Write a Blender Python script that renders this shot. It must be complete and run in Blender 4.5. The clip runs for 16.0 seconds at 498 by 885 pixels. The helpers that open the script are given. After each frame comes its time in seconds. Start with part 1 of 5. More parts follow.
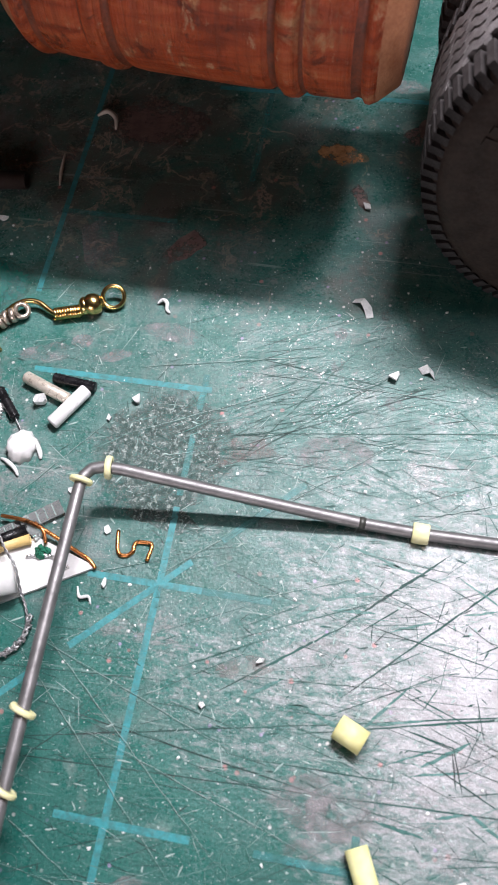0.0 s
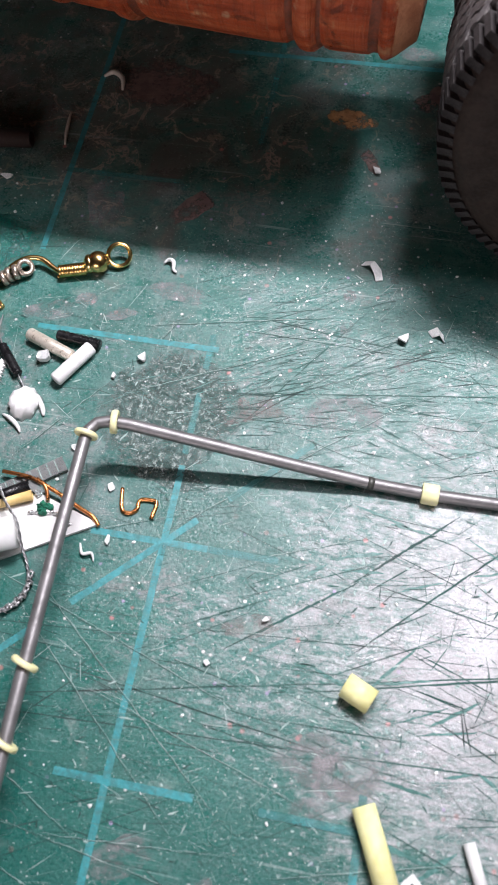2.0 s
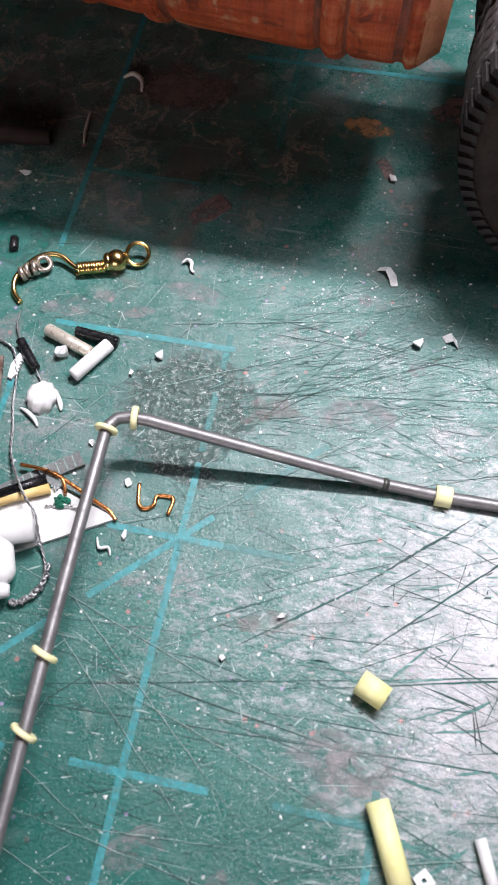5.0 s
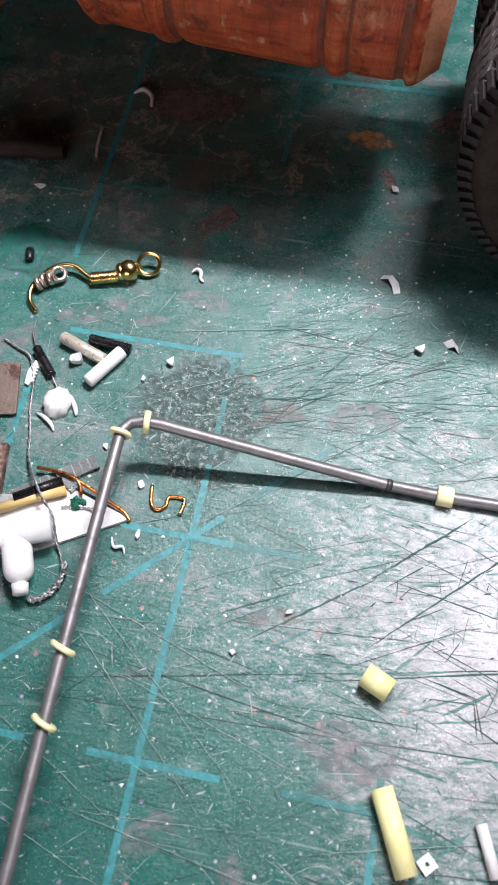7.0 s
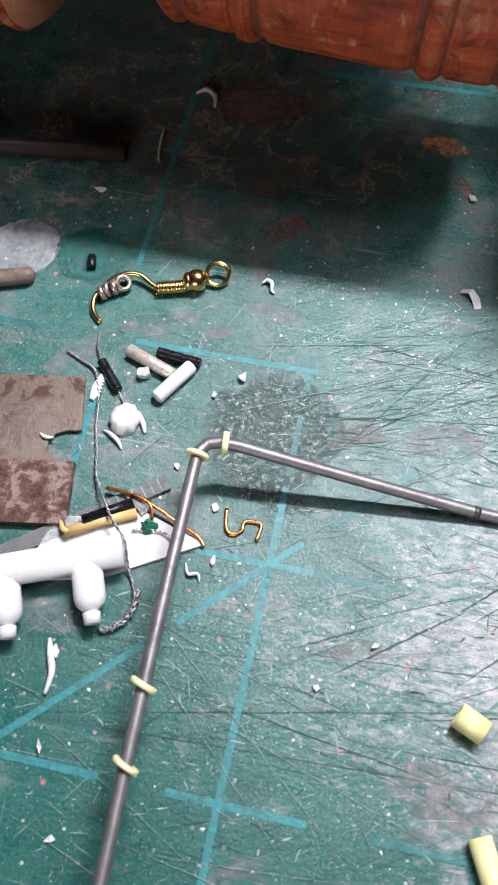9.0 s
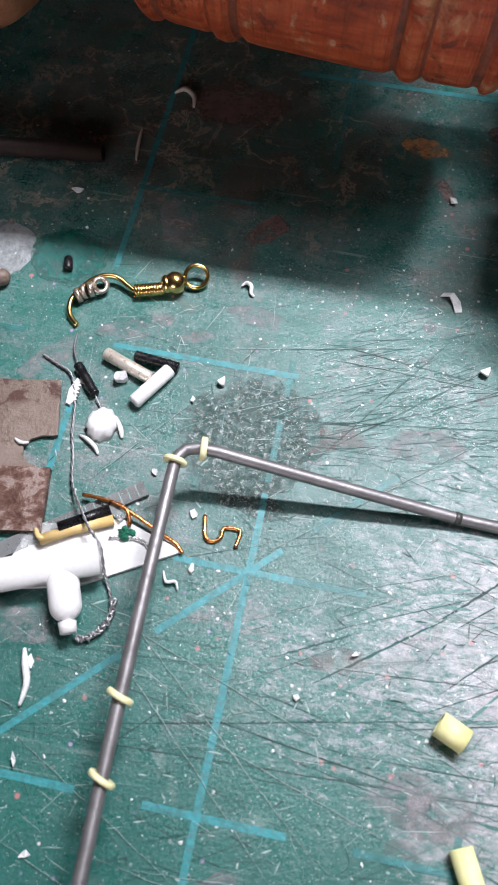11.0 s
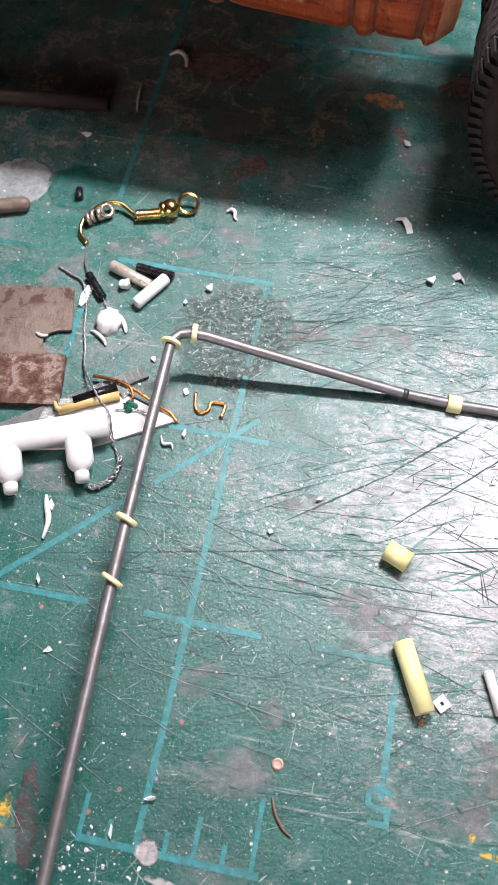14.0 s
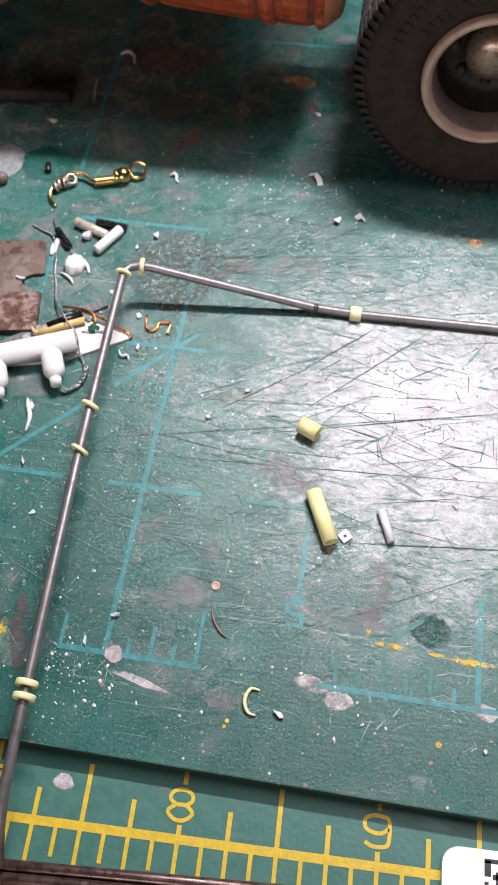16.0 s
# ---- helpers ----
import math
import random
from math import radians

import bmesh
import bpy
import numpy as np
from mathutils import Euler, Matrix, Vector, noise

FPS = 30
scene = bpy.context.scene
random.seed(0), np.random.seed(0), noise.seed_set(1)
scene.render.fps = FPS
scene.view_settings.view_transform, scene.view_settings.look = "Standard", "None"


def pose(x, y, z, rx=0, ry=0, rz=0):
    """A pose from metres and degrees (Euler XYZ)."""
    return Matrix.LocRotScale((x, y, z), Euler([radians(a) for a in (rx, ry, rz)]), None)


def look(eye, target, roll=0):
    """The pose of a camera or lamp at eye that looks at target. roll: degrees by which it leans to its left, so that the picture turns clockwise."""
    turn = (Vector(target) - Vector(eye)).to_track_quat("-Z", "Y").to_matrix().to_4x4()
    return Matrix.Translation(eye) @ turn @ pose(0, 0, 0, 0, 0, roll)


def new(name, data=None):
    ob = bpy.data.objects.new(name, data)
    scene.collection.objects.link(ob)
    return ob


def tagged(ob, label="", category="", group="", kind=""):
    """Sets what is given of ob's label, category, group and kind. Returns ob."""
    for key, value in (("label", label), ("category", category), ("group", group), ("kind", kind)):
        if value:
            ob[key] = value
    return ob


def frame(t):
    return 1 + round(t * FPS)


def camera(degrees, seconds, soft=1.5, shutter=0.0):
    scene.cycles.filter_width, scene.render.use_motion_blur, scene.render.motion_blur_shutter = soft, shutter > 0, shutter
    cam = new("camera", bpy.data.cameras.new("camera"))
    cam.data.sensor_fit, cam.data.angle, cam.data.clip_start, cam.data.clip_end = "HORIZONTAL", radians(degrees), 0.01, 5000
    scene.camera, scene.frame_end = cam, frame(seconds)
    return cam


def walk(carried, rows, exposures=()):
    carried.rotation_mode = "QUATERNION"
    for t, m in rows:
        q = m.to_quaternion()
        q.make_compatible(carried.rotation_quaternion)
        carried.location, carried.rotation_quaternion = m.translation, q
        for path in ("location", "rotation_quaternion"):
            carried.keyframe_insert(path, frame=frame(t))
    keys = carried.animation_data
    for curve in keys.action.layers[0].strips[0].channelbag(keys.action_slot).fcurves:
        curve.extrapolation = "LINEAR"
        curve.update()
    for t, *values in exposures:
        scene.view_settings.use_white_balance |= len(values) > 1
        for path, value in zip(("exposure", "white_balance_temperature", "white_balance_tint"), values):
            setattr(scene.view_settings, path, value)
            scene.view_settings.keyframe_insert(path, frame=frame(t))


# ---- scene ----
# The camera and its way, in centimetres over the mat: eye, a point ahead, roll.
CM = 0.01
LENS = 31.80
PATH = [
    (0, (2.249, -2.357, 9.607), (1.956, -1.555, 7.798), -10.6),
    (0.5, (2.112, -2.517, 9.55), (1.833, -1.715, 7.739), -9.3),
    (1, (1.984, -2.742, 9.305), (1.713, -1.934, 7.495), -8.4),
    (1.5, (2.068, -2.763, 9.381), (1.805, -1.947, 7.574), -7.7),
    (2, (2.041, -2.803, 9.264), (1.781, -1.989, 7.455), -7.5),
    (2.5, (1.955, -2.867, 9.394), (1.698, -2.042, 7.59), -6.8),
    (3, (1.562, -2.895, 9.728), (1.31, -2.069, 7.924), -6.1),
    (3.5, (1.622, -2.824, 9.648), (1.385, -1.997, 7.842), -5.0),
    (4, (1.723, -2.815, 9.604), (1.487, -1.99, 7.797), -4.9),
    (4.5, (1.695, -2.886, 9.493), (1.471, -2.055, 7.687), -4.0),
    (5, (1.675, -3.016, 9.356), (1.453, -2.18, 7.552), -3.6),
    (7.5, (1.708, -3.204, 9.744), (1.467, -2.359, 7.948), -4.8),
    (8, (1.564, -3.154, 9.563), (1.334, -2.304, 7.767), -3.9),
    (8.5, (0.776, -3.155, 9.499), (0.566, -2.315, 7.696), -2.0),
    (8.7, (0.704, -3.033, 9.471), (0.466, -2.202, 7.668), -4.0),
    (10.8, (0.606, -2.663, 9.327), (0.417, -1.832, 7.517), -1.1),
    (11, (0.68, -2.771, 9.331), (0.487, -1.934, 7.525), -1.4),
    (11.5, (0.69, -2.733, 9.287), (0.508, -1.907, 7.475), -0.8),
    (12, (1.026, -3.019, 9.622), (0.838, -2.181, 7.816), -1.2),
    (12.5, (1.186, -3.462, 9.776), (1.005, -2.617, 7.972), -0.9),
    (13, (1.265, -3.123, 9.64), (1.07, -2.282, 7.835), -1.8),
    (13.5, (1.134, -3.78, 9.998), (0.951, -2.928, 8.199), -0.8),
    (14, (1.279, -5.039, 10.405), (1.1, -4.176, 8.61), -0.3),
    (14.5, (1.756, -5.927, 11.183), (1.562, -5.043, 9.399), -0.9),
    (15, (2.533, -6.077, 11.634), (2.352, -5.196, 9.847), -0.2),
    (15.5, (3.099, -6.901, 12.109), (2.912, -6.011, 10.328), -1.0),
    (16, (2.778, -7.757, 11.936), (2.583, -6.84, 10.169), -3.3),
]
cam = camera(LENS, 16.0, soft=1.6)
cam.data.dof.use_dof = True
cam.data.dof.focus_distance = 0.112
cam.data.dof.aperture_fstop = 75.0
walk(cam, [(t, look([c * CM for c in e], [c * CM for c in a], r)) for t, e, a, r in PATH],
     [(0.0, 0.0, 6350, 9.0), (2.5, 0.0, 6300, 9.0), (8.0, 0.0, 6280, 9.0), (12.0, 0.0, 6120, 8.0), (13.5, 0.12, 6500, 10.0), (14.5, 0.10, 6550, 11.0), (16.0, -0.05, 6600, 12.0)])

# ---- light: a strip lamp over the back of the bench, an unseen glare panel and an added low front fill ----
world = bpy.data.worlds.new("room_air")
world.use_nodes = True
scene.world = world
wbg = world.node_tree.nodes["Background"]
wbg.inputs[0].default_value = (0.80, 0.90, 1.0, 1)
wbg.inputs[1].default_value = 0.065


def area_lamp(name, at, aim, sx, sy, watts, colour):
    data = bpy.data.lights.new(name, "AREA")
    data.shape, data.size, data.size_y = "RECTANGLE", sx * CM, sy * CM
    data.energy, data.color = watts, colour
    ob = new(name, data)
    ob.matrix_world = look([c * CM for c in at], [c * CM for c in aim])
    return ob


area_lamp("strip_lamp", (4.2, 11.0, 22), (4.2, 7.5, 0), 10, 0.9, 1.20, (0.97, 0.92, 0.965))
area_lamp("panel_lamp", (25, 17, 60), (25, 17.1, 0), 20, 32, 2.25, (1.0, 0.90, 0.965))
# unseen low fill from the front, added to brighten the barrel's face
area_lamp("front_fill_lamp", (-8, -110, 32), (0, 5, 0), 60, 30, 4.8, (1.0, 0.86, 0.89))


# ---- materials ----
class Mat:
    """A small node builder round one principled shader."""

    def __init__(self, name, colour=(0.5, 0.5, 0.5), rough=0.5, metal=0.0):
        self.m = bpy.data.materials.new(name)
        self.m.use_nodes = True
        self.t = self.m.node_tree
        self.p = self.t.nodes["Principled BSDF"]
        self.p.inputs["Base Color"].default_value = (*colour, 1)
        self.p.inputs["Roughness"].default_value = rough
        self.p.inputs["Metallic"].default_value = metal
        self.co = self.t.nodes.new("ShaderNodeTexCoord").outputs["Object"]

    def node(self, kind, **values):
        n = self.t.nodes.new(kind)
        for k, v in values.items():
            n.inputs[k].default_value = v
        return n

    def link(self, a, b):
        self.t.links.new(a, b)

    def mapped(self, scale=(1, 1, 1), turn=(0, 0, 0)):
        n = self.t.nodes.new("ShaderNodeMapping")
        n.inputs["Scale"].default_value = scale
        n.inputs["Rotation"].default_value = [radians(a) for a in turn]
        self.link(self.co, n.inputs["Vector"])
        return n.outputs[0]

    def noise(self, per_m, detail=4, rough=0.55, vec=None, warp=0.0):
        n = self.node("ShaderNodeTexNoise", Scale=per_m, Detail=detail, Roughness=rough, Distortion=warp)
        self.link(vec or self.co, n.inputs["Vector"])
        return n.outputs["Fac"]

    def voronoi(self, per_m, out="Distance", vec=None, feature="F1", rnd=1.0):
        n = self.node("ShaderNodeTexVoronoi", Scale=per_m, Randomness=rnd)
        n.feature = feature
        self.link(vec or self.co, n.inputs["Vector"])
        return n.outputs[out]

    def ramp(self, fac, *stops):
        n = self.t.nodes.new("ShaderNodeValToRGB")
        e = n.color_ramp.elements
        while len(e) < len(stops):
            e.new(0.5)
        for el, (pos, c) in zip(e, stops):
            el.position = pos
            el.color = (*c, 1) if isinstance(c, tuple) else (c, c, c, 1)
        self.link(fac, n.inputs[0])
        return n.outputs[0]

    def mix(self, fac, a, b, blend="MIX"):
        n = self.t.nodes.new("ShaderNodeMix")
        n.data_type, n.blend_type = "RGBA", blend
        for slot, v in ((0, fac), (6, a), (7, b)):
            if isinstance(v, tuple):
                n.inputs[slot].default_value = (*v, 1)
            elif isinstance(v, (int, float)):
                n.inputs[slot].default_value = v
            else:
                self.link(v, n.inputs[slot])
        return n.outputs[2]

    def math(self, op, a, b=0.0):
        n = self.t.nodes.new("ShaderNodeMath")
        n.operation = op
        for slot, v in ((0, a), (1, b)):
            if isinstance(v, (int, float)):
                n.inputs[slot].default_value = v
            else:
                self.link(v, n.inputs[slot])
        return n.outputs[0]

    def axis(self, which):
        n = self.t.nodes.new("ShaderNodeSeparateXYZ")
        self.link(self.co, n.inputs[0])
        return n.outputs[which]

    def rnd(self):
        return self.t.nodes.new("ShaderNodeObjectInfo").outputs["Random"]

    def isle(self):
        return self.t.nodes.new("ShaderNodeNewGeometry").outputs["Random Per Island"]

    def put(self, **sockets):
        for k, v in sockets.items():
            sock = self.p.inputs[k.replace("_", " ")]
            if isinstance(v, (int, float)):
                sock.default_value = v
            elif isinstance(v, tuple):
                sock.default_value = (*v, 1) if sock.type == "RGBA" else v
            else:
                self.link(v, sock)
        return self

    def bump(self, height, depth, strength=1.0):
        n = self.node("ShaderNodeBump", Strength=strength, Distance=depth)
        self.link(height, n.inputs["Height"])
        self.link(n.outputs[0], self.p.inputs["Normal"])
        return self


def plain(name, a, b, rough=0.5, metal=0.0, per_m=600, relief=0.00003, **more):
    """A surface that wavers between two colours at two scales, with a fine relief."""
    k = Mat(name, a, rough, metal)
    f = k.math("ADD", k.math("MULTIPLY", k.noise(per_m, 5), 0.6), k.math("MULTIPLY", k.noise(per_m * 5, 3), 0.4))
    k.put(Base_Color=k.mix(k.ramp(f, (0.38, 0.0), (0.62, 1.0)), a, b))
    k.put(Roughness=k.ramp(k.noise(per_m * 2, 3), (0.3, max(0.02, rough - 0.12)), (0.7, min(1.0, rough + 0.12))))
    if relief:
        k.bump(k.noise(per_m * 6, 4), relief)
    return k.put(**more)


def mat_rubber(name, deep, mid, worn, spray=None, grime_shade=None):
    """Self-healing cutting-mat vinyl: fine pebble, stains, knife nicks; spray: middle, reach (cm) of a pale overspray."""
    k = Mat(name, mid, 0.4)
    big = k.noise(28, 6, 0.6)
    fine = k.noise(420, 5, 0.65)
    grit = k.noise(2600, 3, 0.6)
    base = k.mix(k.ramp(big, (0.35, 0.0), (0.65, 1.0)), deep, mid)
    # the strip along the front edge is hardly worn
    clean_rim = k.ramp(k.math("ADD", k.axis("Y"), k.math("MULTIPLY", k.noise(90, 5), 0.016)), (-0.049, 0.15), (-0.040, 1.0))
    base = k.mix(k.math("MULTIPLY", k.math("MULTIPLY", k.ramp(fine, (0.42, 0.0), (0.72, 1.0)), clean_rim), 0.40), base, worn)
    # lilac-grey bloom of old wear, in fine broken patches
    bloom = k.math("ADD", k.math("MULTIPLY", k.noise(170, 8, 0.72, warp=0.5), 0.55), k.math("MULTIPLY", k.noise(1100, 6, 0.75), 0.45))
    where = k.ramp(k.noise(38, 5, 0.6), (0.38, 0.15), (0.60, 1.0))
    if spray:
        where = k.math("MULTIPLY", where, k.ramp(k.math("ADD", k.axis("Y"), k.math("MULTIPLY", k.noise(90, 5), 0.02)), (-0.046, 0.25), (-0.030, 1.0)))
    base = k.mix(k.math("MULTIPLY", k.math("MULTIPLY", k.ramp(bloom, (0.48, 0.0), (0.55, 1.0)), where), 0.38), base, (0.20, 0.20, 0.205))
    # patches rubbed to a paler, greyer green, with crisp torn edges
    rubbed = k.ramp(k.math("ADD", k.math("MULTIPLY", k.noise(230, 7, 0.68, k.mapped((0.75, 1.25, 1), (0, 0, 14)), 0.6), 0.7), k.math("MULTIPLY", k.noise(1300, 4, 0.7), 0.3)), (0.49, 0.0), (0.54, 1.0))
    base = k.mix(k.math("MULTIPLY", k.math("MULTIPLY", rubbed, clean_rim), 0.34), base, (0.105, 0.205, 0.190))
    dusky = k.ramp(k.math("ADD", k.math("MULTIPLY", k.noise(110, 8, 0.75, k.mapped((0.7, 1.3, 1), (0, 0, 20)), 0.9), 0.7), k.math("MULTIPLY", k.noise(1400, 5, 0.75), 0.3)), (0.53, 0.0), (0.61, 1.0))
    base = k.mix(k.math("MULTIPLY", k.math("MULTIPLY", dusky, where), 0.52), base, (0.30, 0.245, 0.255))
    pores = k.ramp(k.noise(3200, 4, 0.7), (0.40, 1.0), (0.50, 0.0))
    base = k.mix(k.math("MULTIPLY", pores, 0.48), base, (0.006, 0.05, 0.042))
    # dried glue and paint smears
    smear = k.ramp(k.noise(60, 7, 0.62, warp=1.2), (0.56, 0.0), (0.68, 1.0))
    base = k.mix(k.math("MULTIPLY", smear, 0.28), base, (0.25, 0.225, 0.23))
    smear2 = k.ramp(k.noise(95, 6, 0.6, k.mapped((1, 1.4, 1), (0, 0, 40)), 0.8), (0.60, 0.0), (0.70, 1.0))
    base = k.mix(k.math("MULTIPLY", smear2, 0.26), base, (0.34, 0.38, 0.36))
    rough = k.ramp(k.math("ADD", k.math("MULTIPLY", k.noise(140, 5, 0.6), 0.7), k.math("MULTIPLY", grit, 0.3)), (0.36, 0.19), (0.62, 0.42))
    if spray:
        (cx, cy), (rx, ry) = spray
        off = k.t.nodes.new("ShaderNodeMapping")
        off.inputs["Location"].default_value = (-cx / rx, -cy / ry, 0)
        off.inputs["Scale"].default_value = (1 / (rx * CM), 1 / (ry * CM), 0)
        k.link(k.co, off.inputs["Vector"])
        ln = k.t.nodes.new("ShaderNodeVectorMath")
        ln.operation = "LENGTH"
        k.link(off.outputs[0], ln.inputs[0])
        near = k.math("SUBTRACT", 1.0, ln.outputs["Value"])
        near = k.math("MAXIMUM", near, -0.50)
        n1 = k.math("SUBTRACT", k.noise(55, 8, 0.68, k.mapped((0.8, 1.25, 1), (0, 0, 12)), 0.6), 0.5)
        n2 = k.math("SUBTRACT", k.noise(900, 8, 0.74, k.mapped((0.6, 1.25, 1), (0, 0, -8)), 0.4), 0.5)
        f = k.math("ADD", k.math("MULTIPLY", near, 0.55), k.math("ADD", k.math("MULTIPLY", n1, 1.0), k.math("MULTIPLY", n2, 1.5)))
        film = k.ramp(f, (-0.0, 0.0), (0.42, 1.0))
        pale = k.mix(k.ramp(k.noise(210, 6, 0.7), (0.42, 0.0), (0.66, 1.0)), (0.40, 0.385, 0.40), (0.25, 0.225, 0.235))
        base = k.mix(k.math("MULTIPLY", film, 0.80), base, pale)
        # nicks through the film
        nick = k.ramp(k.noise(520, 6, 0.75, k.mapped((0.16, 1.5, 1), (0, 0, 18)), 0.3), (0.60, 0.0), (0.66, 1.0))
        base = k.mix(k.math("MULTIPLY", nick, 0.7), base, deep)
    # brown stains and veins at the back, which also deepen the barrels' shade
    if grime_shade:
        (cx, cy), (rx, ry) = grime_shade
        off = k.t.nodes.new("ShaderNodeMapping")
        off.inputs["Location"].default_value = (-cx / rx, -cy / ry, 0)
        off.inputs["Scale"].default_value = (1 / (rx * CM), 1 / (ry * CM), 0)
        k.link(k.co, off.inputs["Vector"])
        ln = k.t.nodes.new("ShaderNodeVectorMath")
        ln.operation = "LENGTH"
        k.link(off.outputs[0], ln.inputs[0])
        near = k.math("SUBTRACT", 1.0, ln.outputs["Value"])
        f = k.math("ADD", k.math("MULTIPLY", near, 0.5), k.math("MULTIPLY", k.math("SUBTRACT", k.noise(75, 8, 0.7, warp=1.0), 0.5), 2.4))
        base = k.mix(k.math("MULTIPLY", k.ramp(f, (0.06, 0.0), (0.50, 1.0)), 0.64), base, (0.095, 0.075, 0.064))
        warped = k.t.nodes.new("ShaderNodeVectorMath")
        wn = k.node("ShaderNodeTexNoise", Scale=130, Detail=4)
        k.link(k.co, wn.inputs["Vector"])
        warped.operation = "MULTIPLY_ADD"
        k.link(wn.outputs["Color"], warped.inputs[0])
        warped.inputs[1].default_value = (0.006, 0.006, 0.006)
        k.link(k.co, warped.inputs[2])
        contour = k.math("ABSOLUTE", k.math("SUBTRACT", k.noise(120, 6, 0.62, warped.outputs[0], 0.4), 0.5))
        vein = k.ramp(contour, (0.0, 1.0), (0.022, 0.0))
        vein = k.math("MULTIPLY", vein, k.ramp(k.math("ADD", near, k.math("MULTIPLY", k.math("SUBTRACT", k.noise(140, 4), 0.5), 3.0)), (0.30, 0.0), (0.75, 1.0)))
        base = k.mix(k.math("MULTIPLY", vein, 0.8), base, (0.40, 0.31, 0.25))
    # specks of filings, pale and dark, in drifts; the pale ones also paint glints
    for per_m, r0, drift, col in ((1500, 0.10, 120, (0.66, 0.67, 0.64)), (2600, 0.13, 90, (0.50, 0.54, 0.51)), (900, 0.05, 160, (0.74, 0.74, 0.72)), (1900, 0.09, 70, (0.02, 0.035, 0.03)), (700, 0.05, 210, (0.30, 0.12, 0.10)), (260, 0.085, 60, (0.42, 0.17, 0.16)), (330, 0.08, 75, (0.33, 0.25, 0.42)), (420, 0.09, 85, (0.62, 0.60, 0.58))):
        sp = k.ramp(k.voronoi(per_m), (r0 * 0.6, 1.0), (r0 * 1.12, 0.0))
        sp = k.math("MULTIPLY", sp, k.ramp(k.noise(drift, 3), (0.38, 0.0), (0.54, 1.0)))
        base = k.mix(k.math("MULTIPLY", sp, 0.85), base, col)
    # hair scratches, painted pale as if they caught the light
    for turn, per in ((25, 900), (-12, 700), (70, 600)):
        hair = k.ramp(k.noise(per, 3, 0.6, k.mapped((0.03, 1.6, 1), (0, 0, turn)), 0.15), (0.665, 0.0), (0.70, 1.0))
        hair = k.math("MULTIPLY", hair, k.ramp(k.noise(65, 3), (0.48, 0.0), (0.60, 1.0)))
        base = k.mix(k.math("MULTIPLY", hair, 0.38), base, (0.40, 0.46, 0.44))
    k.put(Base_Color=base, Roughness=rough, Specular_IOR_Level=0.45)
    if spray:
        k.put(Specular_IOR_Level=k.ramp(film, (0.0, 0.45), (1.0, 0.70)))
    h = k.math("ADD", k.math("MULTIPLY", grit, 0.5), k.math("MULTIPLY", k.noise(1500, 6, 0.78), 1.0))
    scored = k.noise(700, 6, 0.7, k.mapped((0.10, 1.6, 1), (0, 0, 22)), 0.3)
    h = k.math("ADD", k.math("MULTIPLY", h, 0.85), k.math("MULTIPLY", scored, 0.28))
    k.bump(k.math("ADD", h, k.math("MULTIPLY", k.noise(520, 6, 0.7), 0.4)), 0.00028, 0.34)
    return k.m


def worn_print(name, ink, under, cover, top=0.86):
    """Printed ink on the mat, rubbed through in places."""
    k = Mat(name, ink, 0.42)
    rub = k.math("ADD", k.math("MULTIPLY", k.noise(230, 6, 0.7), 0.7), k.math("MULTIPLY", k.noise(1500, 3), 0.3))
    hatch = k.noise(420, 5, 0.7, k.mapped((0.35, 2.2, 1), (0, 0, 32)), 0.4)
    wear = k.math("ADD", k.math("MULTIPLY", rub, 0.6), k.math("MULTIPLY", hatch, 0.4))
    base = k.mix(k.ramp(k.noise(800, 5, 0.7), (0.42, 0.0), (0.60, 1.0)), ink, under)
    k.put(Base_Color=base, Alpha=k.ramp(wear, (cover - 0.10, top), (cover + 0.04, top * 0.72), (cover + 0.12, 0.10)))
    k.bump(k.noise(900, 5, 0.7), 0.0002, 0.5)
    return k.m


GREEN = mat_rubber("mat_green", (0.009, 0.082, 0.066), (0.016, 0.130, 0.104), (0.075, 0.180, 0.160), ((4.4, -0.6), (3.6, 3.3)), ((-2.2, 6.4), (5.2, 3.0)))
GREEN_LOW = plain("mat_green_clean", (0.038, 0.140, 0.112), (0.052, 0.162, 0.132), 0.46, 0, 240, 0.00005).m
# sides of the upper mat, their shade painted in as a near-black brown
MAT_SIDE = plain("mat_shaded_edge", (0.022, 0.024, 0.018), (0.036, 0.040, 0.030), 0.8, Specular_IOR_Level=0.2).m
CYAN = worn_print("cyan_print", (0.045, 0.285, 0.305), (0.05, 0.20, 0.20), 0.57)
CYAN_FAINT = worn_print("faint_cyan_print", (0.05, 0.26, 0.26), (0.03, 0.16, 0.14), 0.53, 0.62)
YELLOW_INK = worn_print("yellow_print", (0.66, 0.47, 0.03), (0.54, 0.40, 0.04), 0.72, 0.97)
CUT = plain("knife_cut", (0.006, 0.020, 0.018), (0.016, 0.085, 0.070), 0.7, 0, 90).m
GROOVE = plain("gouged_vinyl", (0.010, 0.085, 0.070), (0.045, 0.16, 0.14), 0.45, 0, 260, 0.0001).m
HAIR = plain("pale_scratch_lip", (0.03, 0.13, 0.11), (0.15, 0.24, 0.22), 0.5, Specular_IOR_Level=0.35).m
SCUFF = plain("scuffed_film", (0.18, 0.28, 0.255), (0.34, 0.42, 0.39), 0.55, Specular_IOR_Level=0.35).m
STEEL_K = Mat("rod_steel", (0.36, 0.36, 0.37), 0.32, 0.6)
